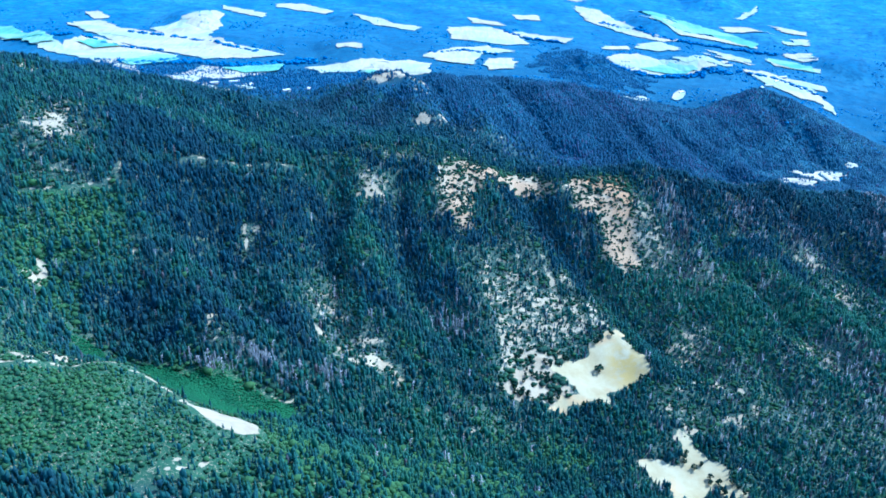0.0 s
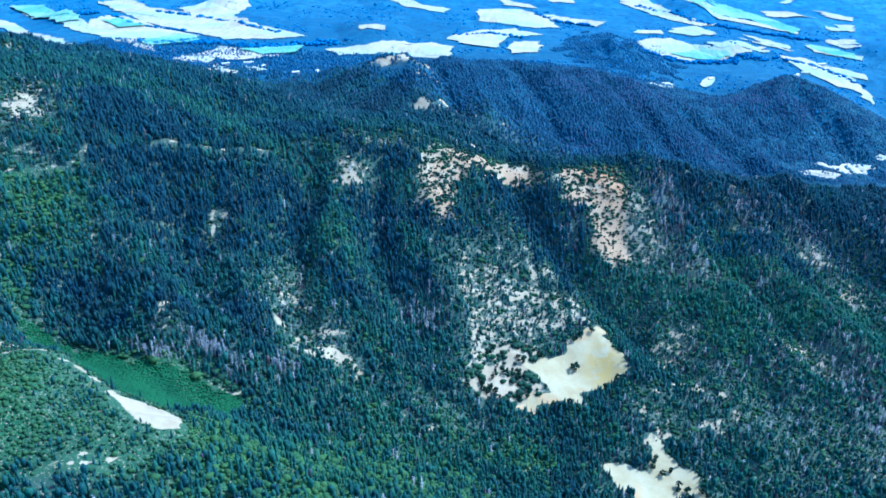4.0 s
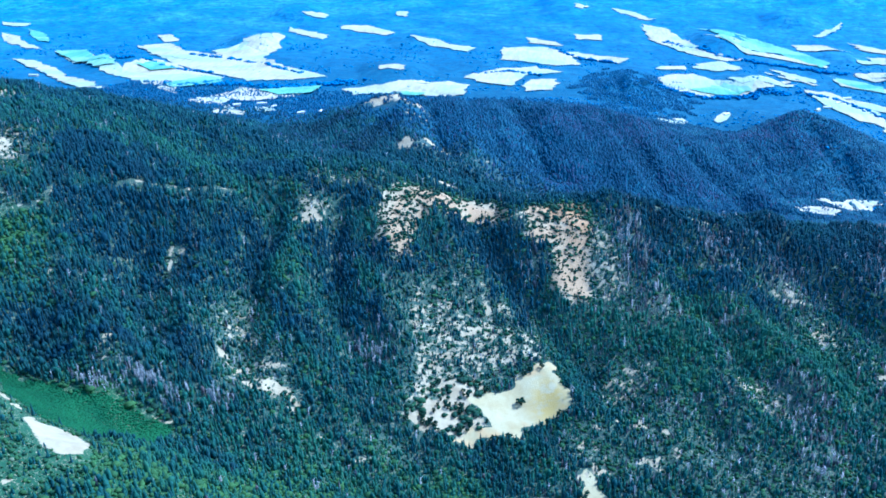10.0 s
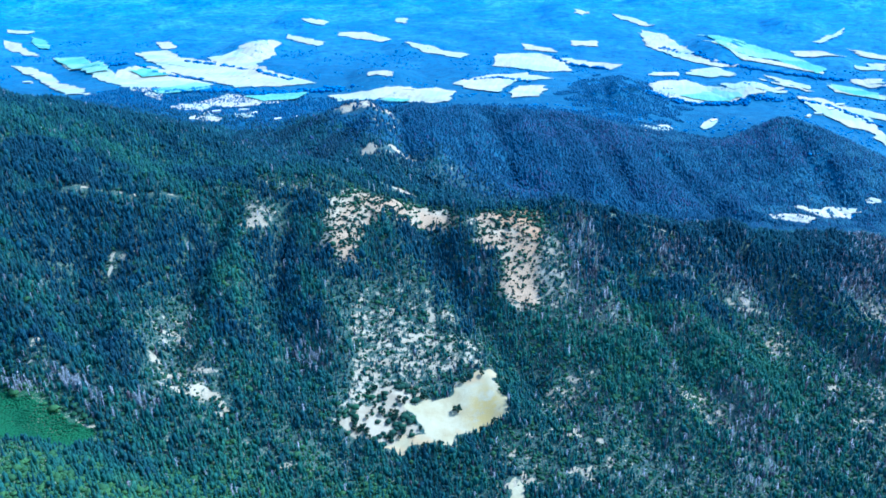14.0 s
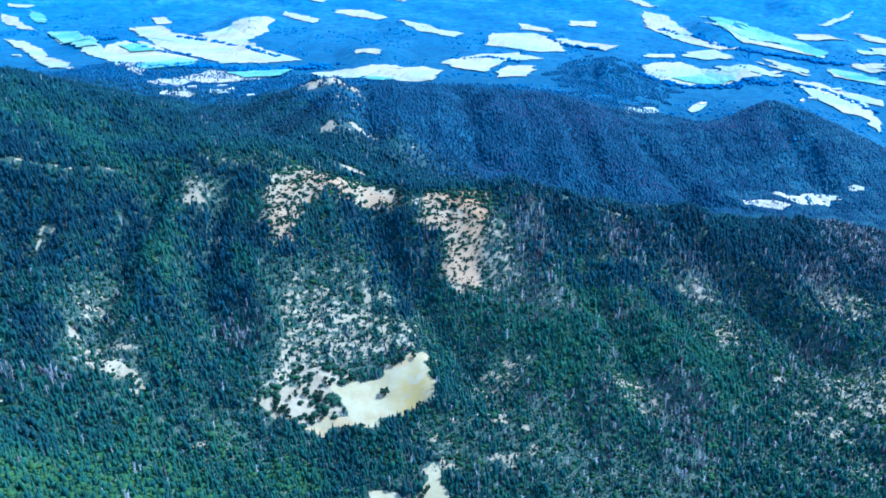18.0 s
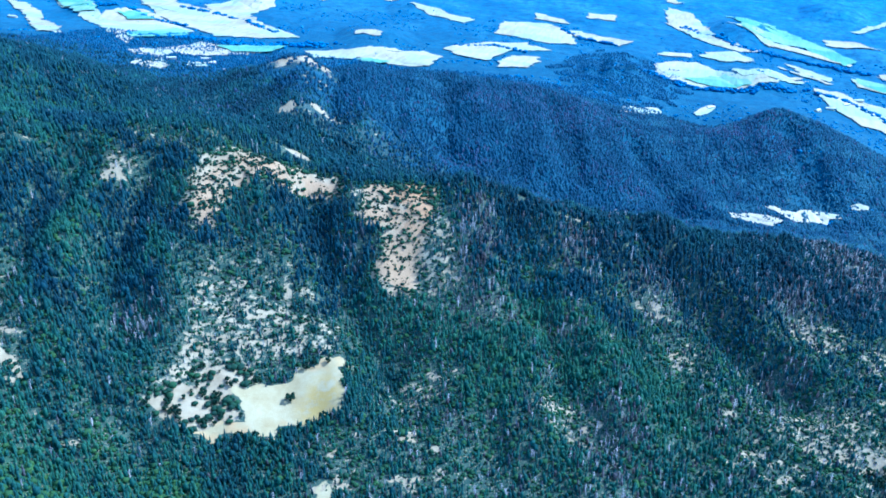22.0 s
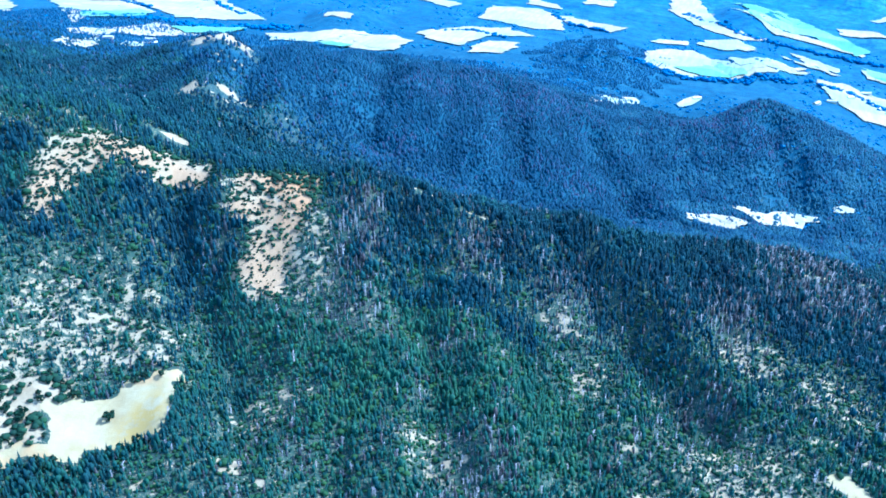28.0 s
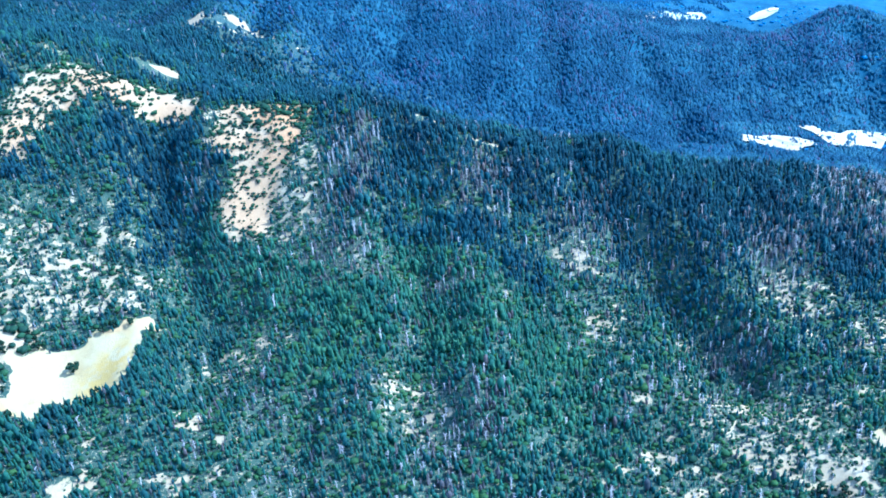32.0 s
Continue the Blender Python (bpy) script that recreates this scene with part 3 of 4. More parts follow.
def near_forest():
    x, y = places(-655, 835, 395, 1440, 2.95, rng)
    m = inside(SEEN_SLOPE, x, y) > 0
    x, y = x[m], y[m]
    for box in ((-20, 140, 910, 1080), (140, 245, 960, 1110)):
        bx, by = places(*box, 4.0, rng)
        m = np.maximum(inside(BARE_KNOLL, bx, by), inside(BARE_SLOPE, bx, by)) > -2
        x, y = np.r_[x, bx[m]], np.r_[y, by[m]]
    c = cover(x, y)
    grow = 1 - np.maximum(c["meadow"], 0.985 * c["road"])
    grow *= 1 - c["bare"] * np.clip(0.48 - 0.55 * wave(x, y, 12, 44), 0.05, 0.9)
    grow *= 1 - 0.6 * c["pale"]
    grow *= 1 - 0.3 * c["speckle"]
    grow *= 1 - 0.8 * c["arms"]
    grow *= 1 - 0.12 * c["dead"]
    grow *= 1 - c["brush"]
    grow *= 0.95 + 0.12 * wave(x, y, 35, 43)
    # Trees cleared on the camera's side, so roads and openings stay in view.
    near_road = np.zeros(len(x), bool)
    for line in ROADS:
        near_road |= line_gap(line, x, y + 4) < (6 if line in ROADS[:3] else 3.6)
    near_road |= inside(LOT, x, y + 4) > -1
    camera_side = (inside(SADDLE, x, y + 11) > -8) | (inside(MEADOW, x, y + 5) > 0.5)
    keep = (rng.uniform(0, 1, len(x)) < grow) & ~camera_side & ~(near_road & (rng.uniform(0, 1, len(x)) < 0.8))
    x, y = x[keep], y[keep]
    c = {k: v[keep] for k, v in c.items()}
    n = len(x)
    u = rng.uniform(0, 1, n)
    patchy, clump = wave(x, y, 60, 51), wave(x, y, 26, 52)
    east = np.clip((x - 100) / 250, 0, 1)
    dry = np.maximum(c["speckle"], c["arms"])
    dead = u < (0.014 + 0.055 * east) * (1 + np.clip(clump, -1, 1)) * (1 - 0.7 * c["dark_stand"]) * (1 - 0.6 * c["fresh"]) + 0.48 * c["dead"] + 0.07 * c["speckle"] - c["brush"] - 0.3 * c["bare"] - c["arms"] - 0.3 * c["spur"]
    leafy = ~dead & (rng.uniform(0, 1, n) < 0.1 - 0.1 * c["dark_stand"] + 0.5 * c["leafy"] + c["brush"] + 0.78 * c["speckle"] + 1.2 * c["bare"] + 0.5 * c["pale"] + c["arms"] + 0.35 * c["spur"] + 0.1 * np.clip(patchy, 0, 1))
    sage = ~dead & (rng.uniform(0, 1, n) < 0.08 * c["speckle"] + 0.2 * c["pale"] + 0.06 * c["fresh"] + 0.02 * c["spur"] - c["bare"] - c["arms"])
    leafy &= ~sage
    pine = ~dead & ~leafy & ~sage
    high = rng.uniform(5.0, 10.6, n) * (1 + 0.12 * c["dark_stand"]) * (1 - 0.3 * c["bare"] * rng.uniform(0, 1.9, n)) * (1 - 0.45 * c["speckle"]) * (1 - 0.35 * c["spur"]) * (1 + 0.15 * clump + 0.15 * wave(x, y, 13, 54))
    tone = np.clip(rng.normal(0.40, 0.11, n) + 0.16 * patchy + 0.16 * wave(x, y, 11, 53) + 0.1 * c["speckle"] + 0.24 * c["fresh"] * np.where(x < -100, 0.55, 1) - 0.3 * c["dark_stand"] + 0.16 * c["leafy"] + 0.12 * east * np.clip((1110 - y) / 60, 0, 1), 0, 1)
    # Haze-tinted needles from the crest on, and in the dark stands.
    blue = pine & (y + rng.normal(0, 45, n) > 1060 + 120 * c["fresh"] * (x > -100) - 420 * c["dark_stand"])
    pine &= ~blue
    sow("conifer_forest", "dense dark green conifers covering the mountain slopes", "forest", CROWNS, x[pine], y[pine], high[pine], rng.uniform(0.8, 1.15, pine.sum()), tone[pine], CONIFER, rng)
    sow("ridge_conifers", "dark conifers along the crest and in dark stands, tinted blue for haze", "forest", CROWNS, x[blue], y[blue], high[blue], rng.uniform(0.8, 1.15, blue.sum()), tone[blue], MID_CONIFER, rng)
    bush_high = np.where(c["brush"] > 0.5, rng.uniform(1.2, 2.4, n), np.where(c["arms"] > 0.3, rng.uniform(3.0, 6.0, n), high * rng.uniform(0.26, 0.56, n) * (1 + 0.05 * c["bare"])))
    bush_tone = np.clip(tone - 0.35 * c["bare"] - 0.3 * dry - 0.2 * c["pale"] + 0.2 * c["brush"] + 0.18 * c["leafy"] + 0.02 * c["spur"], 0, 1)
    sow("scrub_oaks", "green scrub oaks and brush among the conifers", "scrub", BUSHES, x[leafy], y[leafy], bush_high[leafy], rng.uniform(0.9, 1.4, leafy.sum()) * (1 + 0.6 * c["brush"][leafy]), bush_tone[leafy], LEAVES, rng)
    sow("pale_brush", "pale grey-green brush on dry openings", "scrub", BUSHES, x[sage], y[sage], rng.uniform(1.2, 2.6, sage.sum()), rng.uniform(0.9, 1.5, sage.sum()), rng.uniform(0, 1, sage.sum()), SAGE, rng)
    grey = dead & (rng.uniform(0, 1, n) < np.where(x < 40, 0.75, 0.36))
    sow("standing_dead_trees", "grey standing dead trees with bare limbs", "dead trees", SNAGS, x[grey], y[grey], high[grey] * 1.05, np.full(grey.sum(), 1.35), tone[grey], DEADWOOD, rng)
    brown = dead & ~grey
    sow("dying_conifers", "mauve and rusty dying conifers", "dead trees", CROWNS, x[brown], y[brown], high[brown], np.full(brown.sum(), 0.75), rng.uniform(0, 1, brown.sum()) ** 1.5, RUSTY, rng)


def far_forest():
    x, y = places(-740, 1010, 1240, 1900, 3.9, rng)
    c = cover(x, y)
    bright = blobs([(700, 1600, 60, 40), (640, 1600, 50, 60), (560, 1500, 40, 30), (60, 1300, 50, 40), (120, 1420, 50, 50), (800, 1750, 60, 60)], x, y)
    keep = rng.uniform(0, 1, len(x)) < 0.97 * (1 - 0.25 * bright) * (1 - 0.8 * np.maximum.reduce([c["pale"], blobs(PALE, x, y + 14), blobs(PALE, x, y + 26), 0.22 * blobs(FAR_DRY, x, y + 6)])) * (1 - 0.95 * c["road"]) * np.where(y > 1600, 0.85, 1.0)
    for o in LITTLE_FIELDS:
        keep &= (inside(o, x, y) < -2) | (rng.uniform(0, 1, len(x)) < 0.12 + 0.5 * (wave(x, y, 26, 63) > 0.25))
    keep &= inside(SEEN_SLOPE, x, y) < 0
    low = np.clip(inside(LOWLAND, x, y) / 60 + 0.3, 0, 1)
    keep &= rng.uniform(0, 1, len(x)) > 0.6 * low
    keep0 = keep
    x, y, red = x[keep], y[keep], c["red"][keep]
    rusty = rng.uniform(0, 1, len(x)) < 0.05 + 0.5 * red
    hazy = ~rusty & (rng.uniform(0, 1, len(x)) < 1.2 * low[keep])
    n = len(x)
    # Tone: lighter eastward for haze, two patches darkened for the slopes' shadow.
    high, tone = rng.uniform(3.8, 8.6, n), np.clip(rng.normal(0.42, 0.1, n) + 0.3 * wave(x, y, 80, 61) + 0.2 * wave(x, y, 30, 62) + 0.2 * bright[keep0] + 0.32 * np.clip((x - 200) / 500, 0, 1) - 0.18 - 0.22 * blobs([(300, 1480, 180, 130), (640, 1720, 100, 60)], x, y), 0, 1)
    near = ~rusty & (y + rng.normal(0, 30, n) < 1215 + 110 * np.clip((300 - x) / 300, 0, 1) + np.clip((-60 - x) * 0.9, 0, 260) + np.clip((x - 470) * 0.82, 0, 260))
    sow("back_slope_conifers", "dark conifers on the back slopes of the ridge, tinted blue for haze", "forest", FAR_CONES, x[near], y[near], high[near], rng.uniform(1.0, 1.4, near.sum()), tone[near], MID_CONIFER, rng)
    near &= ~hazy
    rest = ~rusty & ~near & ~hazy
    sow("lowland_woods", "woods on the lowland behind the hill, haze blue in their leaves", "woods", FAR_CONES, x[hazy], y[hazy], high[hazy], rng.uniform(0.9, 1.3, hazy.sum()), tone[hazy], LOWLAND_LEAVES, rng)
    sow("far_conifer_forest", "conifers on the ridges behind, haze blue in their needles", "forest", FAR_CONES, x[rest], y[rest], high[rest], rng.uniform(1.05, 1.5, rest.sum()), tone[rest], FAR_CONIFER, rng)
    sow("far_dying_conifers", "mauve dying conifers on the ridges behind, with haze blue mixed in", "dead trees", FAR_CONES, x[rusty], y[rusty], high[rusty], np.full(rusty.sum(), 1.0), tone[rusty], FAR_RUSTY, rng)


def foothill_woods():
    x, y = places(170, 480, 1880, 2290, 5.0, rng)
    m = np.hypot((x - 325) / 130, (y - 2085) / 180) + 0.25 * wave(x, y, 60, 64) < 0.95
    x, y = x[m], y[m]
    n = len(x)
    sow("foothill_woods", "woods on a low hill in the valley, haze blue in their leaves", "woods", FAR_CONES, x, y, rng.uniform(3.5, 7.5, n), rng.uniform(1.1, 1.5, n), np.clip(rng.normal(0.45, 0.15, n) + 0.3 * wave(x, y, 50, 65), 0, 1), LOWLAND_LEAVES, rng)


def outer_forest():
    """The forest going on round the slopes, sparser outside the viewed stretch."""
    x, y = places(-1000, 1250, -100, 1240, 8.0, rng)
    m = (inside(SEEN_SLOPE, x, y) < 1) & ((x < -740) | (x > 1010) | (y < 1236))
    x, y = x[m], y[m]
    n = len(x)
    sow("outer_conifers", "dark green conifers on the outer slopes", "forest", FAR_CONES, x, y, rng.uniform(7, 12, n), rng.uniform(1.2, 1.6, n), np.clip(rng.normal(0.4, 0.12, n), 0, 1), CONIFER, rng)


# ---- valley fields ----
LITTLE_FIELDS = [[(542, 1442), (579, 1489), (626, 1493), (617, 1451), (553, 1420)], [(604, 1535), (669, 1566), (711, 1584), (699, 1551), (643, 1493)], [(731, 1628), (760, 1645), (759, 1629), (734, 1617)]]


def field_material(name, a, b):
    n = Nodes(name, 0.95, 0.1)
    v = n.tree.nodes.new("ShaderNodeTexVoronoi")
    v.inputs["Scale"].default_value = 0.011
    m = n.tree.nodes.new("ShaderNodeMapping")
    m.inputs["Scale"].default_value, m.inputs["Rotation"].default_value = (1, 1.9, 0), (0, 0, 0.6)
    n.link(n.where, m.inputs["Vector"])
    n.link(m.outputs[0], v.inputs["Vector"])
    c = n.ramp(n.noise(0.012, 5, 0.6), [(0.35, a), (0.65, b)])
    c = n.mix(n.ramp(v.outputs["Color"], [(0.5, 0.0), (0.56, 0.55), (0.75, 0.55), (0.8, 0.15)]), c, (0.34, 0.5, 0.4))
    return n.done(n.mix(n.ramp(n.noise(0.12, 3, 0.7, (1, 0.15, 1)), [(0.4, 0.8), (0.6, 1.0)]), (0.0, 0.0, 0.0), c))


DRY = field_material("dry_stubble", (0.41, 0.375, 0.28), (0.52, 0.49, 0.385))
GREEN = field_material("irrigated_green", (0.13, 0.34, 0.25), (0.2, 0.42, 0.32))


def field(outline, material=None, label="pale dry hay field on the valley floor", lift=2.0):
    """A field laid over the valley floor, its edge cut ragged by the trees."""
    p = np.array(outline, float)
    edge = []
    for a, b in zip(p, np.roll(p, -1, 0)):
        n = max(2, int(np.linalg.norm(b - a) / 14))
        for k in range(n):
            q = a + (b - a) * k / n
            edge.append(q + rng.normal(0, 3.8, 2))
    bm = bmesh.new()
    vs = [bm.verts.new((q[0], q[1], 0)) for q in edge]
    face = bm.faces.new(vs)
    bmesh.ops.triangulate(bm, faces=[face])
    for _ in range(2):
        bmesh.ops.subdivide_edges(bm, edges=[e for e in bm.edges if e.calc_length() > 45], cuts=1)
    co = np.array([v.co[:] for v in bm.verts])
    lift += 0.012 * sum(o.name.startswith("field") for o in scene.objects)
    z = height(co[:, 0], co[:, 1]) + lift
    for v, h in zip(bm.verts, z):
        v.co.z = h
    bmesh.ops.recalc_face_normals(bm, faces=bm.faces)
    me = bpy.data.meshes.new("field")
    bm.to_mesh(me)
    bm.free()
    me.materials.append(material or DRY)
    return tagged(new("field", me), label, "field", "valley fields")


near_forest()
far_forest()
foothill_woods()
outer_forest()
field([(-1127, 2267), (-1056, 2292), (-842, 2052), (-793, 2173), (-666, 2050), (-567, 1979), (-625, 1869), (-580, 1742), (-697, 1869), (-823, 1980), (-977, 2111)])
field([(-936, 2365), (-874, 2402), (-789, 2306), (-600, 2229), (-348, 2041), (-417, 1987), (-510, 1962), (-611, 2028), (-748, 2132)])
field([(-724, 2312), (-670, 2375), (-622, 2419), (-574, 2451), (-563, 2368), (-565, 2255), (-521, 2137), (-639, 2217)])
field([(-625, 2657), (-484, 2553), (-482, 2497), (-607, 2592)])
field([(-482, 2694), (-406, 2707), (-311, 2622), (-324, 2579), (-466, 2646)])
field([(-519, 1671), (-487, 1858), (-407, 1872), (-334, 1936), (-362, 1798), (-444, 1768), (-455, 1592)])
field([(-247, 2500), (-148, 2493), (-66, 2451), (-78, 2398), (-188, 2459)])
field([(3, 2466), (104, 2503), (163, 2455), (210, 2322), (146, 2288), (70, 2317), (14, 2329)])
field([(149, 2458), (249, 2431), (326, 2417), (303, 2364), (207, 2382)])
field([(-54, 2123), (9, 2217), (100, 2260), (168, 2220), (66, 2149), (58, 2074), (-3, 2062)])
field([(91, 2052), (100, 2121), (156, 2133), (147, 2029), (105, 2013)])
field([(-284, 1930), (-214, 1974), (-150, 2034), (-78, 2059), (-31, 2028), (-38, 1929), (-83, 1911), (-181, 1929), (-242, 1878)])
field([(394, 2282), (478, 2328), (557, 2239), (703, 2330), (657, 2224), (586, 2172), (527, 2143), (447, 2147), (399, 2179)])
field([(351, 1861), (413, 1921), (426, 1911), (353, 1759)])
field([(-1491, 2632), (-1393, 2631), (-1390, 2579), (-1475, 2604)])
field([(-1361, 2419), (-1308, 2410), (-1174, 2289), (-1231, 2302), (-1335, 2372)])
field([(54, 2611), (139, 2565), (162, 2518), (72, 2540)])
field([(183, 2678), (261, 2689), (252, 2620), (199, 2587)])
field([(-246, 2111), (-184, 2108), (-185, 2078), (-233, 2074)])
field([(380, 2867), (446, 2820), (493, 2648), (506, 2559), (561, 2532), (621, 2503), (568, 2471), (495, 2512), (457, 2575), (388, 2657), (414, 2700)])
field([(292, 3100), (362, 3052), (427, 2906), (405, 2910), (310, 3049)])
field([(488, 2419), (562, 2469), (602, 2416), (523, 2377)])
field([(391, 2364), (463, 2389), (465, 2364), (394, 2332)])
field([(720, 2257), (778, 2254), (826, 2190), (865, 2151), (856, 2081), (813, 2091), (744, 2155)])
field([(675, 2421), (715, 2396), (771, 2349), (760, 2323), (701, 2353)])
field([(774, 2681), (860, 2698), (879, 2649), (791, 2647)])
field([(928, 2735), (977, 2694), (1011, 2669), (1003, 2639), (943, 2676)])
field([(940, 2583), (990, 2592), (975, 2535), (945, 2541)])
field([(870, 2432), (947, 2433), (932, 2378), (875, 2395)])
field([(-1122, 2137), (-1041, 2096), (-935, 1977), (-995, 1999)])
field([(-954, 1976), (-860, 1912), (-731, 1758), (-797, 1792)])
field([(-943, 2473), (-893, 2469), (-859, 2434), (-892, 2415)])
field([(-368, 1595), (-357, 1674), (-330, 1596), (-347, 1564)])
field([(-467, 1652), (-381, 1559), (-372, 1518)])
field([(480, 1956), (517, 2022), (525, 1997), (501, 1946)])
field([(852, 2801), (975, 3002), (948, 2919), (873, 2791)])
field([(187, 3086), (223, 3122), (205, 3047), (179, 3030)])
field([(-667, 2390), (-632, 2402), (-619, 2382), (-645, 2370)])
field([(-621, 2796), (-560, 2858), (-555, 2804), (-601, 2785)])
field([(-363, 2926), (-326, 2933), (-317, 2863), (-345, 2876)])
field([(532, 2810), (640, 2792), (739, 2648), (836, 2514), (809, 2463), (712, 2583), (582, 2600)], GREEN, "pale green irrigated field on the valley floor", 2.5)
field([(-1364, 2548), (-1281, 2491), (-1201, 2376), (-1255, 2399)], GREEN, "pale green irrigated field on the valley floor", 2.5)
field([(811, 2381), (867, 2362), (919, 2325), (910, 2288), (831, 2319)], GREEN, "pale green irrigated field on the valley floor", 2.5)
field([(454, 2175), (537, 2235), (592, 2184), (573, 2164), (513, 2144)], GREEN, "pale green irrigated field on the valley floor", 4.5)
field([(-811, 2074), (-778, 2137), (-720, 2066), (-763, 2039)], GREEN, "pale green irrigated field on the valley floor", 4.5)
field([(-654, 1866), (-604, 1975), (-559, 1957), (-554, 1891), (-608, 1807)], GREEN, "pale green irrigated field on the valley floor", 4.5)
field([(-447, 1847), (-333, 1929), (-340, 1843), (-388, 1808)], GREEN, "pale green irrigated field on the valley floor", 4.5)
field([(-1120, 2260), (-1049, 2278), (-850, 2056), (-906, 2041), (-1026, 2161)], GREEN, "pale green irrigated field on the valley floor", 4.5)
field([(-179, 1916), (-109, 1930), (-117, 1904), (-157, 1894)], GREEN, "pale green irrigated field on the valley floor", 4.5)
# narrow strips between the larger fields
field([(373, 2824), (444, 2824), (500, 2591), (539, 2528), (469, 2538), (400, 2645)])
field([(533, 2654), (617, 2621), (821, 2504), (814, 2467), (721, 2521), (614, 2569)])
field([(721, 2258), (792, 2238), (817, 2121), (863, 2062), (795, 2070), (743, 2165)])
field([(818, 2215), (900, 2186), (892, 2152), (839, 2167)])
field([(803, 2370), (926, 2305), (920, 2278), (819, 2316)])
field([(768, 2652), (859, 2680), (908, 2641), (792, 2620)])
field([(939, 2724), (1008, 2661), (1000, 2626), (941, 2663)])
field([(475, 2392), (547, 2445), (604, 2403), (527, 2366)])
field([(390, 2265), (457, 2306), (494, 2273), (576, 2207), (705, 2317), (574, 2174), (484, 2121), (400, 2159)])
field([(901, 2538), (984, 2558), (977, 2526), (903, 2513)])
field([(863, 2414), (939, 2368), (935, 2350), (883, 2381)])
field([(853, 2095), (873, 2068), (856, 1991), (841, 2015)])
field([(546, 2280), (629, 2238), (717, 2311), (669, 2245), (578, 2221)])
field([(649, 2389), (745, 2328), (766, 2303), (696, 2343)])
field([(-35, 2111), (14, 2182), (92, 2187), (58, 2038), (-21, 2066)])
field([(82, 2044), (112, 2112), (166, 2101), (145, 2021), (93, 1990)])
field([(-400, 1479), (-428, 1582), (-365, 1536), (-340, 1432)])
field([(-505, 1643), (-497, 1761), (-437, 1819), (-356, 1899), (-364, 1783), (-443, 1692), (-462, 1587)])
field([(-945, 2361), (-789, 2298), (-726, 2191), (-862, 2257)])
field([(-1180, 2164), (-1108, 2147), (-784, 1818), (-790, 1764), (-1035, 2029)])
field([(-292, 1930), (-226, 1962), (-150, 1958), (-189, 1912), (-251, 1873)])
field([(-158, 1991), (-143, 2037), (-39, 2023), (-30, 1927), (-98, 1941)])
for outline in LITTLE_FIELDS:
    field(outline, DRY, "small pale clearing in the valley behind the ridge")


# ---- valley woods: clumps along the field edges, hazed blue ----
def valley_woods():
    x, y = places(-1700, 1500, 1750, 2500, 12, rng)
    m = (wave(x, y, 230, 81) + 0.6 * wave(x, y, 70, 82) > 0.25) & (rng.uniform(0, 1, len(x)) < 0.85)
    x, y = x[m], y[m]
    fields = [o for o in scene.objects if o.name.startswith("field")]
    out = np.ones(len(x), bool)
    for o in fields:
        co = np.array([v.co[:2] for v in o.data.vertices])
        lo, hi = co.min(0), co.max(0)
        c = co.mean(0)
        out &= ~((np.abs(x - c[0]) < 0.36 * (hi[0] - lo[0])) & (np.abs(y - c[1]) < 0.36 * (hi[1] - lo[1])) & (rng.uniform(0, 1, len(x)) < 0.93))
    x, y = x[out], y[out]
    ex, ey = [], []
    for o in fields:
        for e in o.data.edges:
            a, b = (o.data.vertices[k].co for k in e.vertices)
            rim = (a - b).length < 17 and rng.uniform() < 0.55
            if rim:
                ex.append((a.x + b.x) / 2 + rng.normal(0, 4))
                ey.append((a.y + b.y) / 2 + rng.normal(0, 4))
    for o in fields:
        co = np.array([v.co[:2] for v in o.data.vertices])
        mid = co.mean(0)
        along = np.linalg.svd(co - mid, full_matrices=False)[2][0]
        reach = np.ptp(co @ along)
        if reach < 110:
            continue
        across = np.array((-along[1], along[0]))
        for _ in range(2 if reach > 220 else 1):
            way, at = (along, across) if rng.uniform() < 0.6 else (across, along)
            a, b, off = rng.uniform(-0.42, 0.1), rng.uniform(0.15, 0.42), rng.uniform(-0.2, 0.2) * np.ptp(co @ at)
            for k in np.arange(a, b, 7.0 / reach):
                q = mid + way * k * np.ptp(co @ way) + at * off + rng.normal(0, 2.2, 2)
                if rng.uniform() < 0.7:
                    ex.append(q[0])
                    ey.append(q[1])
    x, y = np.r_[x, ex], np.r_[y, ey]
    n = len(x)
    sow("valley_woods", "tree clumps between the valley fields, haze blue in their leaves", "woods", BUSHES, x, y, rng.uniform(1.8, 4.2, n), rng.uniform(1.2, 2.2, n), rng.uniform(0, 1, n), VALLEY_LEAVES, rng, 1.0)


# The strong blue of these leaves is painted distance haze.
VALLEY_LEAVES = foliage("hazed_valley_canopy", [(0.0, (0.035, 0.18, 0.44)), (0.6, (0.05, 0.25, 0.55)), (1.0, (0.09, 0.33, 0.62))], 0.2)
valley_woods()


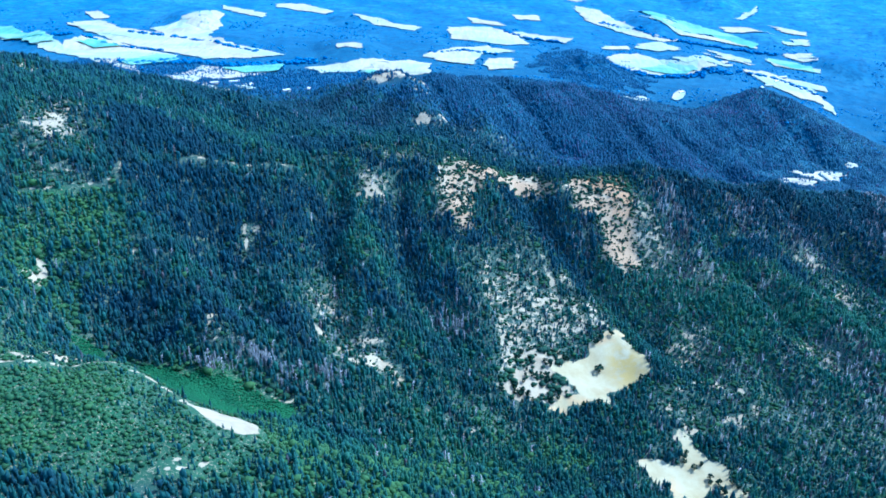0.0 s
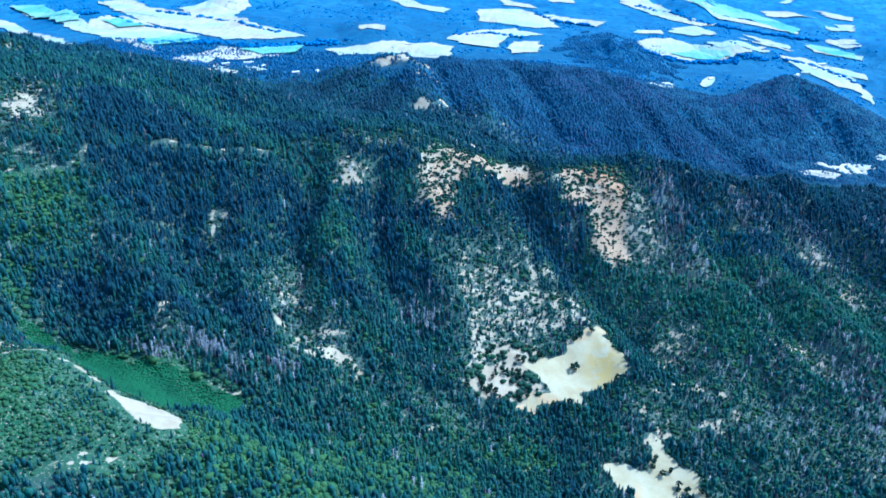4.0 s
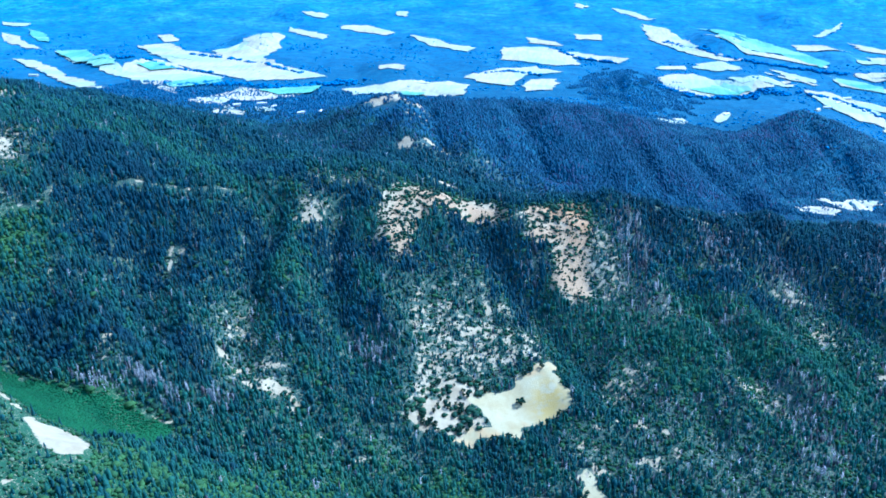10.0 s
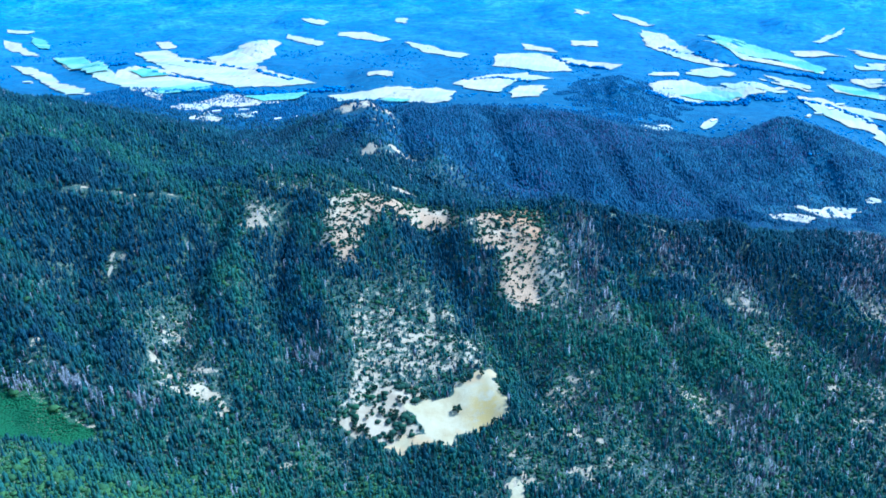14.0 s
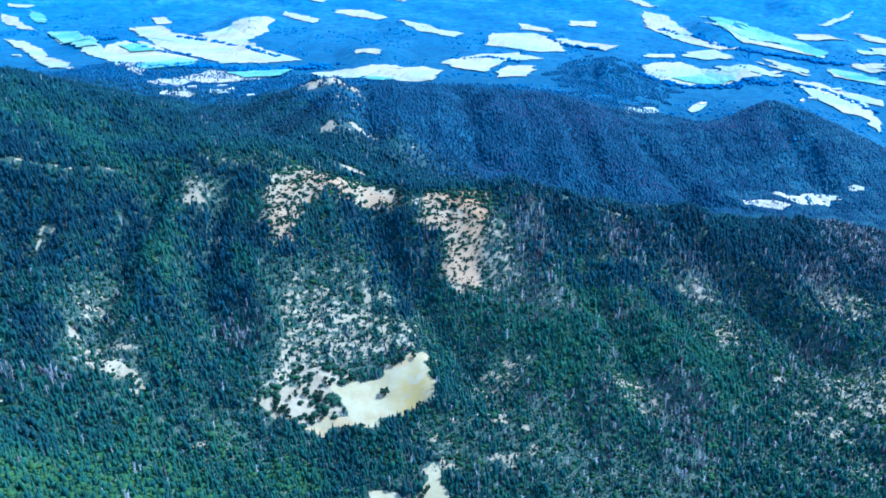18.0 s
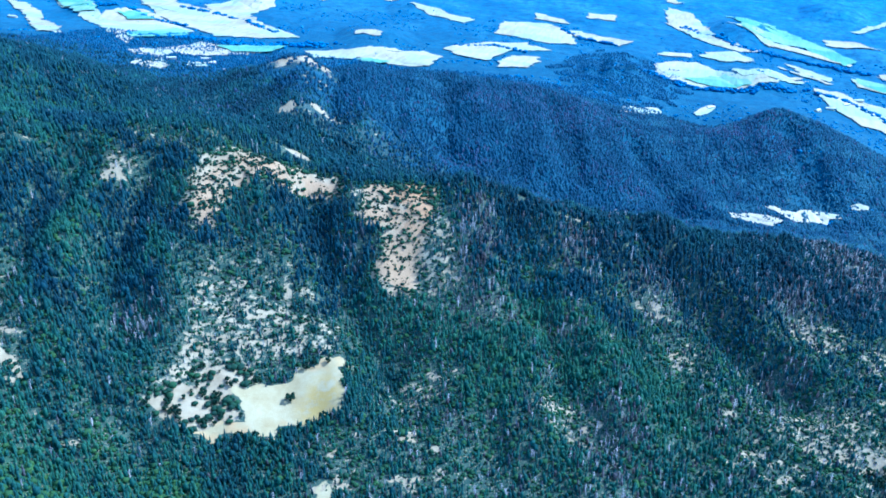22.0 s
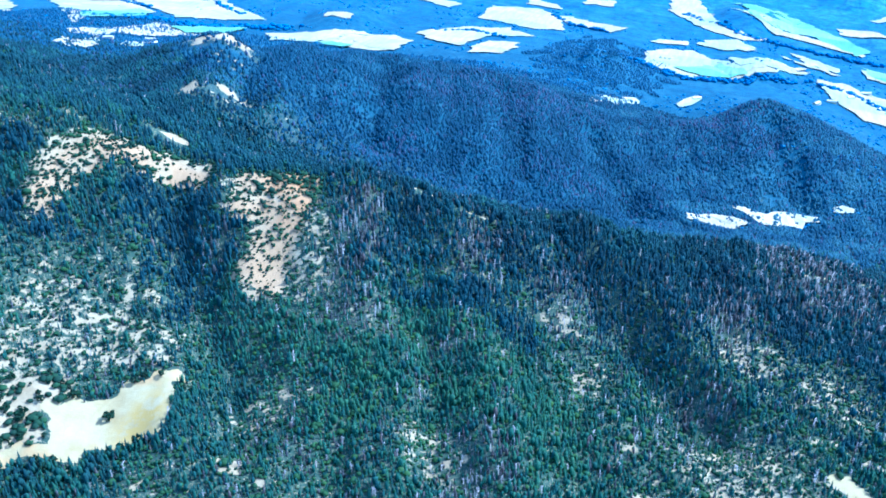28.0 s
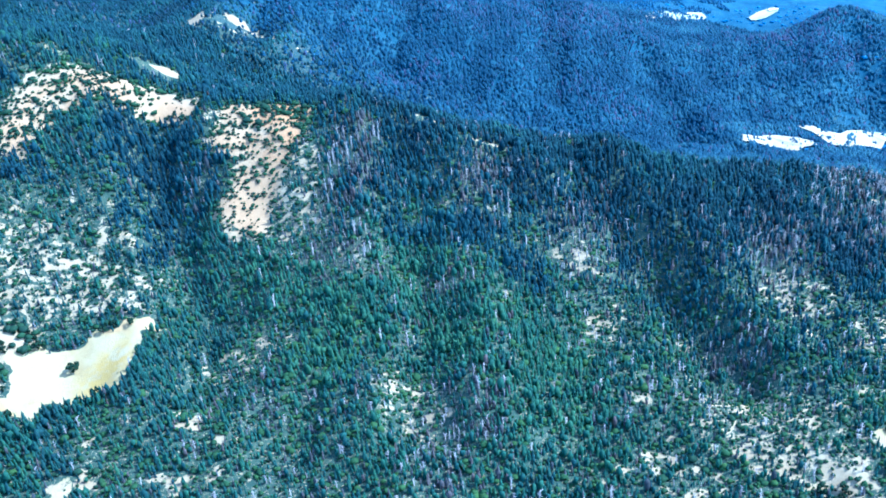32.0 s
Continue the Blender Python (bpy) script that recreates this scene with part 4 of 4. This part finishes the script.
def hedgerows():
    """Tree belts between the big fields, in haze-blue leaves."""
    x, y = [], []
    for line, wide in (([(-760, 2262), (-639, 2214), (-523, 2142), (-420, 2062)], 6), ([(-640, 1850), (-560, 1905), (-480, 1905), (-400, 1910), (-330, 1965), (-280, 2010)], 22),
                       ([(-900, 2080), (-800, 2130), (-690, 2060), (-610, 2030)], 5), ([(-40, 2150), (40, 2190), (120, 2170)], 7), ([(150, 2452), (210, 2385), (300, 2360)], 6),
                       ([(380, 2150), (480, 2120), (580, 2150), (680, 2210)], 14), ([(700, 2240), (790, 2200), (870, 2110)], 8), ([(430, 2640), (560, 2520), (700, 2460), (840, 2420)], 12)):
        p = np.array(line, float)
        for a, b in zip(p, p[1:]):
            n = int(np.linalg.norm(b - a) * (2 + wide) / 40)
            k = rng.uniform(0, 1, n)[:, None]
            q = a + (b - a) * k + rng.normal(0, wide / 2, (n, 2))
            x.append(q[:, 0])
            y.append(q[:, 1])
    x, y = np.concatenate(x), np.concatenate(y)
    n = len(x)
    sow("hedgerow_trees", "tree belts between valley fields, haze blue in their leaves", "woods", BUSHES, x, y, rng.uniform(5, 9, n), rng.uniform(1.0, 1.6, n), rng.uniform(0, 0.6, n), VALLEY_LEAVES, rng, 0.5)


hedgerows()


def brush_slope():
    x, y = places(-350, -100, 555, 686, 1.6, rng)
    m = inside(BRUSH, x + 3 * wave(x, y, 22, 31), y + 3 * wave(x, y, 19, 32)) > 2
    x, y = x[m], y[m]
    n = len(x)
    sow("brush_slope", "smooth bright green brush covering the slope below the road", "scrub", BUSHES, x, y, rng.uniform(0.9, 1.3, n), rng.uniform(2.0, 2.8, n), np.clip(rng.normal(0.4, 0.06, n) + 0.2 * wave(x, y, 40, 91), 0, 1), BRUSH_LEAVES, rng)


BRUSH_LEAVES = foliage("brush_leaves", [(0.0, (0.024, 0.115, 0.05)), (1.0, (0.05, 0.2, 0.075))], 0.3)
brush_slope()


# ---- single trees round the clearings ----
def part(name, v, f, material, parent, label="", tone=0.5):
    ob = new(name, mesh_from(name, np.array(v, float), np.array(f), material, [("tone", np.full(len(v), tone))]))
    ob.parent = parent
    if label:
        ob["label"] = label
    return ob


def stem(high, w, lean=0.0, sides=6):
    """A tapered trunk, flared at the foot."""
    v, f = [], []
    for z, r in ((-0.4, 1.5), (0.5, 1.05), (0.5 * high, 0.75), (high, 0.2)):
        for s in range(sides):
            a = 6.283 * s / sides
            v.append((w * r * math.cos(a) + lean * z, w * r * math.sin(a), z))
    for k in range(3):
        for s in range(sides):
            a, b = k * sides + s, k * sides + (s + 1) % sides
            f += [(a, b, b + sides), (a, b + sides, a + sides)]
    return v, f


def boughs(high, spread, rng, tiers=8, sides=9):
    """Drooping ragged whorls of a conifer."""
    v, f = [], []
    for k in range(tiers):
        t = k / (tiers - 1)
        lo, r = high * (0.12 + 0.76 * t), spread * (1.0 - 0.85 * t)
        b = len(v)
        v.append((0, 0, min(high, lo + high * 0.17)))
        for s in range(2 * sides):
            a = 6.283 * (s + rng.uniform(-0.3, 0.3)) / (2 * sides)
            rr = r * (rng.uniform(0.8, 1.15) if s % 2 else rng.uniform(0.45, 0.65))
            v.append((rr * math.cos(a), rr * math.sin(a), lo - (0.05 * high if s % 2 else 0) + rng.uniform(-0.1, 0.1)))
        f += [(b, b + 1 + s, b + 1 + (s + 1) % (2 * sides)) for s in range(2 * sides)]
    return v, f


def lobes(high, spread, rng, count=26):
    """A rounded oak crown of many small leaf clumps with gaps."""
    vs, fs, base = [], [], 0
    for _ in range(count):
        d = Vector((rng.normal(), rng.normal(), rng.normal() * 0.75 + 0.25)).normalized() * rng.uniform(0.45, 1.0)
        v, f = BUSHES[int(rng.integers(0, len(BUSHES)))]
        s = rng.uniform(0.3, 0.5) * spread
        vs.append((v - (0, 0, 0.42)) * s + (d.x * spread * 0.72, d.y * spread * 0.72, high * 0.58 + d.z * high * 0.36))
        fs.append(f + base)
        base += len(v)
    return np.concatenate(vs), np.concatenate(fs)


def conifer(high, tone):
    t = tagged(new("conifer"), "tall dark green conifer standing at the edge of a clearing", "tree", "conifers round the clearings")
    part("trunk", *stem(high * 0.9, 0.16 + 0.008 * high), BARK, t)
    part("crown", *boughs(high, 0.17 * high, rng), CONIFER, t, "dark green drooping boughs", tone)
    return t


def oak(high, tone):
    t = tagged(new("oak_tree"), "round dark green oak beside pale dry grass", "tree", "oaks round the meadows")
    part("trunk", *stem(high * 0.55, 0.28, 0.05), BARK, t)
    for k in range(3):
        a = 2.1 * k + 0.4
        v, f = stem(high * 0.42, 0.11, 0.75, 5)
        v = np.array(v) @ np.array(((math.cos(a), math.sin(a), 0), (-math.sin(a), math.cos(a), 0), (0, 0, 1))) + (0, 0, high * 0.3)
        part("limb", v, f, BARK, t)
    part("crown", *lobes(high, 0.55 * high, rng), OAK_LEAVES, t, "dense dark leaves", tone)
    return t


def dead_tree(high):
    t = tagged(new("dead_tree"), "bare grey dead tree with broken limbs", "tree", "dead trees by the clearings")
    part("trunk", *stem(high, 0.42, 0.03), DEADWOOD, t, "", 0.75)
    for _ in range(12):
        a, z = rng.uniform(0, 6.283), rng.uniform(0.3, 0.9) * high
        v, f = stem(rng.uniform(1.2, 2.8), 0.17, 0.8, 4)
        v = np.array(v) @ np.array(((math.cos(a), math.sin(a), 0), (-math.sin(a), math.cos(a), 0), (0, 0, 1))) + (0.03 * z, 0, z)
        part("limb", v, f, DEADWOOD, t, "", 0.8)
    return t


def put(kind, x, y, turn=0.0, scale=1.0, sink=0.15):
    z = float(height(np.array([x]), np.array([y]))[0]) - sink
    m = copy_thing(kind, pose(x, y, z, 0, 0, turn))
    m.scale = (scale, scale, scale)
    return m


OAK_LEAVES = foliage("oak_leaves", [(0.0, (0.014, 0.045, 0.034)), (0.5, (0.025, 0.07, 0.042)), (1.0, (0.05, 0.12, 0.05))])
CONIFERS = [conifer(h, t) for h, t in ((9.5, 0.2), (11.0, 0.45), (8.0, 0.6), (12.0, 0.3))]
OAKS = [oak(h, t) for h, t in ((6.5, 0.3), (7.0, 0.4), (5.5, 0.2))]
SNAG_TREES = [dead_tree(h) for h in (9.5, 11.5)]
OAK_SPOTS = [(181, 862), (132, 777), (117, 770), (106, 759), (168, 857), (139, 822), (121, 801), (110, 803), (208, 826), (203, 794), (189, 788), (154, 758), (141, 756), (203, 858), (107, 783),
             (92, 784), (84, 757), (73, 761), (127, 818), (247, 681), (257, 665), (235, 690), (270, 671), (228, 700), (677, 923), (690, 926), (685, 918)]


def plant_singles():
    first = OAKS[1]
    first.matrix_basis = pose(162, 815, float(height(np.array([162.0]), np.array([815.0]))[0]) - 0.15)
    first.scale = (1.6, 1.6, 1.25)
    tagged(first, "lone round dark oak in the pale meadow")
    spots = iter(OAK_SPOTS)
    for kind in (OAKS[0], OAKS[2]):
        x, y = next(spots)
        kind.matrix_basis = pose(x, y, float(height(np.array([float(x)]), np.array([float(y)]))[0]) - 0.15)
    for n, (x, y) in enumerate(spots):
        if inside(MEADOW, np.array([float(x)]), np.array([float(y)]))[0] > 2:
            continue
        put(OAKS[n % 3], x + rng.uniform(-1, 1), y + rng.uniform(-1, 1), rng.uniform(0, 360), rng.uniform(0.95, 1.3))
        for _ in range(2):
            a, b = np.array([x + rng.uniform(-8, 8)]), np.array([y + rng.uniform(-8, 8)])
            if inside(MEADOW, a, b)[0] < 1.5:
                put(OAKS[(n + 1) % 3], float(a[0]), float(b[0]), rng.uniform(0, 360), rng.uniform(0.6, 1.1))
    ring = []
    for o, step in ((MEADOW, 7.0), (LOW_MEADOW, 6.0), (EAST_MEADOW, 6.0), (SOUTH_MEADOW, 6.0), (LOT, 16.0), (BARE_SLOPE, 6.0), (BARE_KNOLL, 6.0)):
        p = np.array(o, float)
        mid = p.mean(0)
        for a, b in zip(p, np.roll(p, -1, 0)):
            n = max(1, int(np.linalg.norm(b - a) / step))
            for k in range(n):
                q = a + (b - a) * (k + rng.uniform(0, 1)) / n
                w = (q - mid) / np.linalg.norm(q - mid)
                ring.append(q + w * rng.uniform(3.0, 7.0))
    for n in range(30):
        a, b = np.array([rng.uniform(52, 135)]), np.array([rng.uniform(738, 830)])
        if inside(ARMS, a, b)[0] > -4 and inside(MEADOW, a, b)[0] < 0.5:
            put(OAKS[n % 3], float(a[0]), float(b[0]), rng.uniform(0, 360), rng.uniform(0.6, 1.1))
    ring = [q for q in ring if max(inside(o, np.array([q[0]]), np.array([q[1]]))[0] for o in (MEADOW, LOW_MEADOW, ARMS)) < -1.5]
    for n, q in enumerate(ring[:250]):
        if n < 4:
            kind = CONIFERS[n]
            kind.matrix_basis = pose(q[0], q[1], float(height(np.array([q[0]]), np.array([q[1]]))[0]) - 0.2)
        else:
            put(CONIFERS[n % 4], q[0], q[1], rng.uniform(0, 360), rng.uniform(0.6, 1.05))
    for n in range(110):
        cx, cy, rx, ry = DEAD[(0, 0, 1, 0, 2, 3, 0, 4)[n % 8]]
        x, y = cx + rng.normal(0, 0.4) * rx, cy + rng.normal(0, 0.4) * ry
        if n < 2:
            SNAG_TREES[n].matrix_basis = pose(x, y, float(height(np.array([x]), np.array([y]))[0]) - 0.2)
        else:
            put(SNAG_TREES[n % 2], x, y, rng.uniform(0, 360), rng.uniform(0.7, 1.1))


plant_singles()


# ---- farm buildings far down in the valley ----
def farmhouse(x, y, long, wide, turn, roof):
    h = tagged(new("farmhouse"), "small pale farm building far off in the valley", "house", "valley farm buildings")
    z = float(height(np.array([float(x)]), np.array([float(y)]))[0])
    a, b = long / 2, wide / 2
    v = [(-a, -b, -1), (a, -b, -1), (a, b, -1), (-a, b, -1), (-a, -b, 3), (a, -b, 3), (a, b, 3), (-a, b, 3), (-a, 0, 5), (a, 0, 5)]
    part("wall", v, [(0, 1, 5), (0, 5, 4), (1, 2, 6), (1, 6, 5), (2, 3, 7), (2, 7, 6), (3, 0, 4), (3, 4, 7), (4, 8, 7), (5, 6, 9)], DRY, h)
    c, d = a + 0.5, b + 0.6
    v = [(-c, -d, 2.7), (c, -d, 2.7), (c, 0, 5.2), (-c, 0, 5.2), (c, d, 2.7), (-c, d, 2.7), (-c, 0, 4.9), (c, 0, 4.9)]
    part("roof", v, [(0, 1, 2), (0, 2, 3), (3, 2, 4), (3, 4, 5), (0, 6, 7), (0, 7, 1), (5, 4, 7), (5, 7, 6)], roof, h)
    h.matrix_basis = pose(x, y, z, 0, 0, turn)


METAL_ROOF = Nodes("pale_metal_roof", 0.4, 0.5).done((0.7, 0.7, 0.68))
for x, y, long, wide, turn in ((-405, 1611, 16, 9, 20), (-351, 1655, 12, 8, 70), (-388, 1700, 18, 10, 10), (513, 1997, 14, 9, 40), (808, 2223, 20, 11, 15), (718, 2094, 15, 9, 60),
                               (-268, 1554, 12, 8, 30), (-230, 1541, 10, 7, 80), (-1013, 1971, 20, 10, 0), (780, 2180, 14, 9, 35), (830, 2150, 12, 8, 75), (745, 2130, 16, 9, 5)):
    farmhouse(x, y, long, wide, turn, METAL_ROOF)
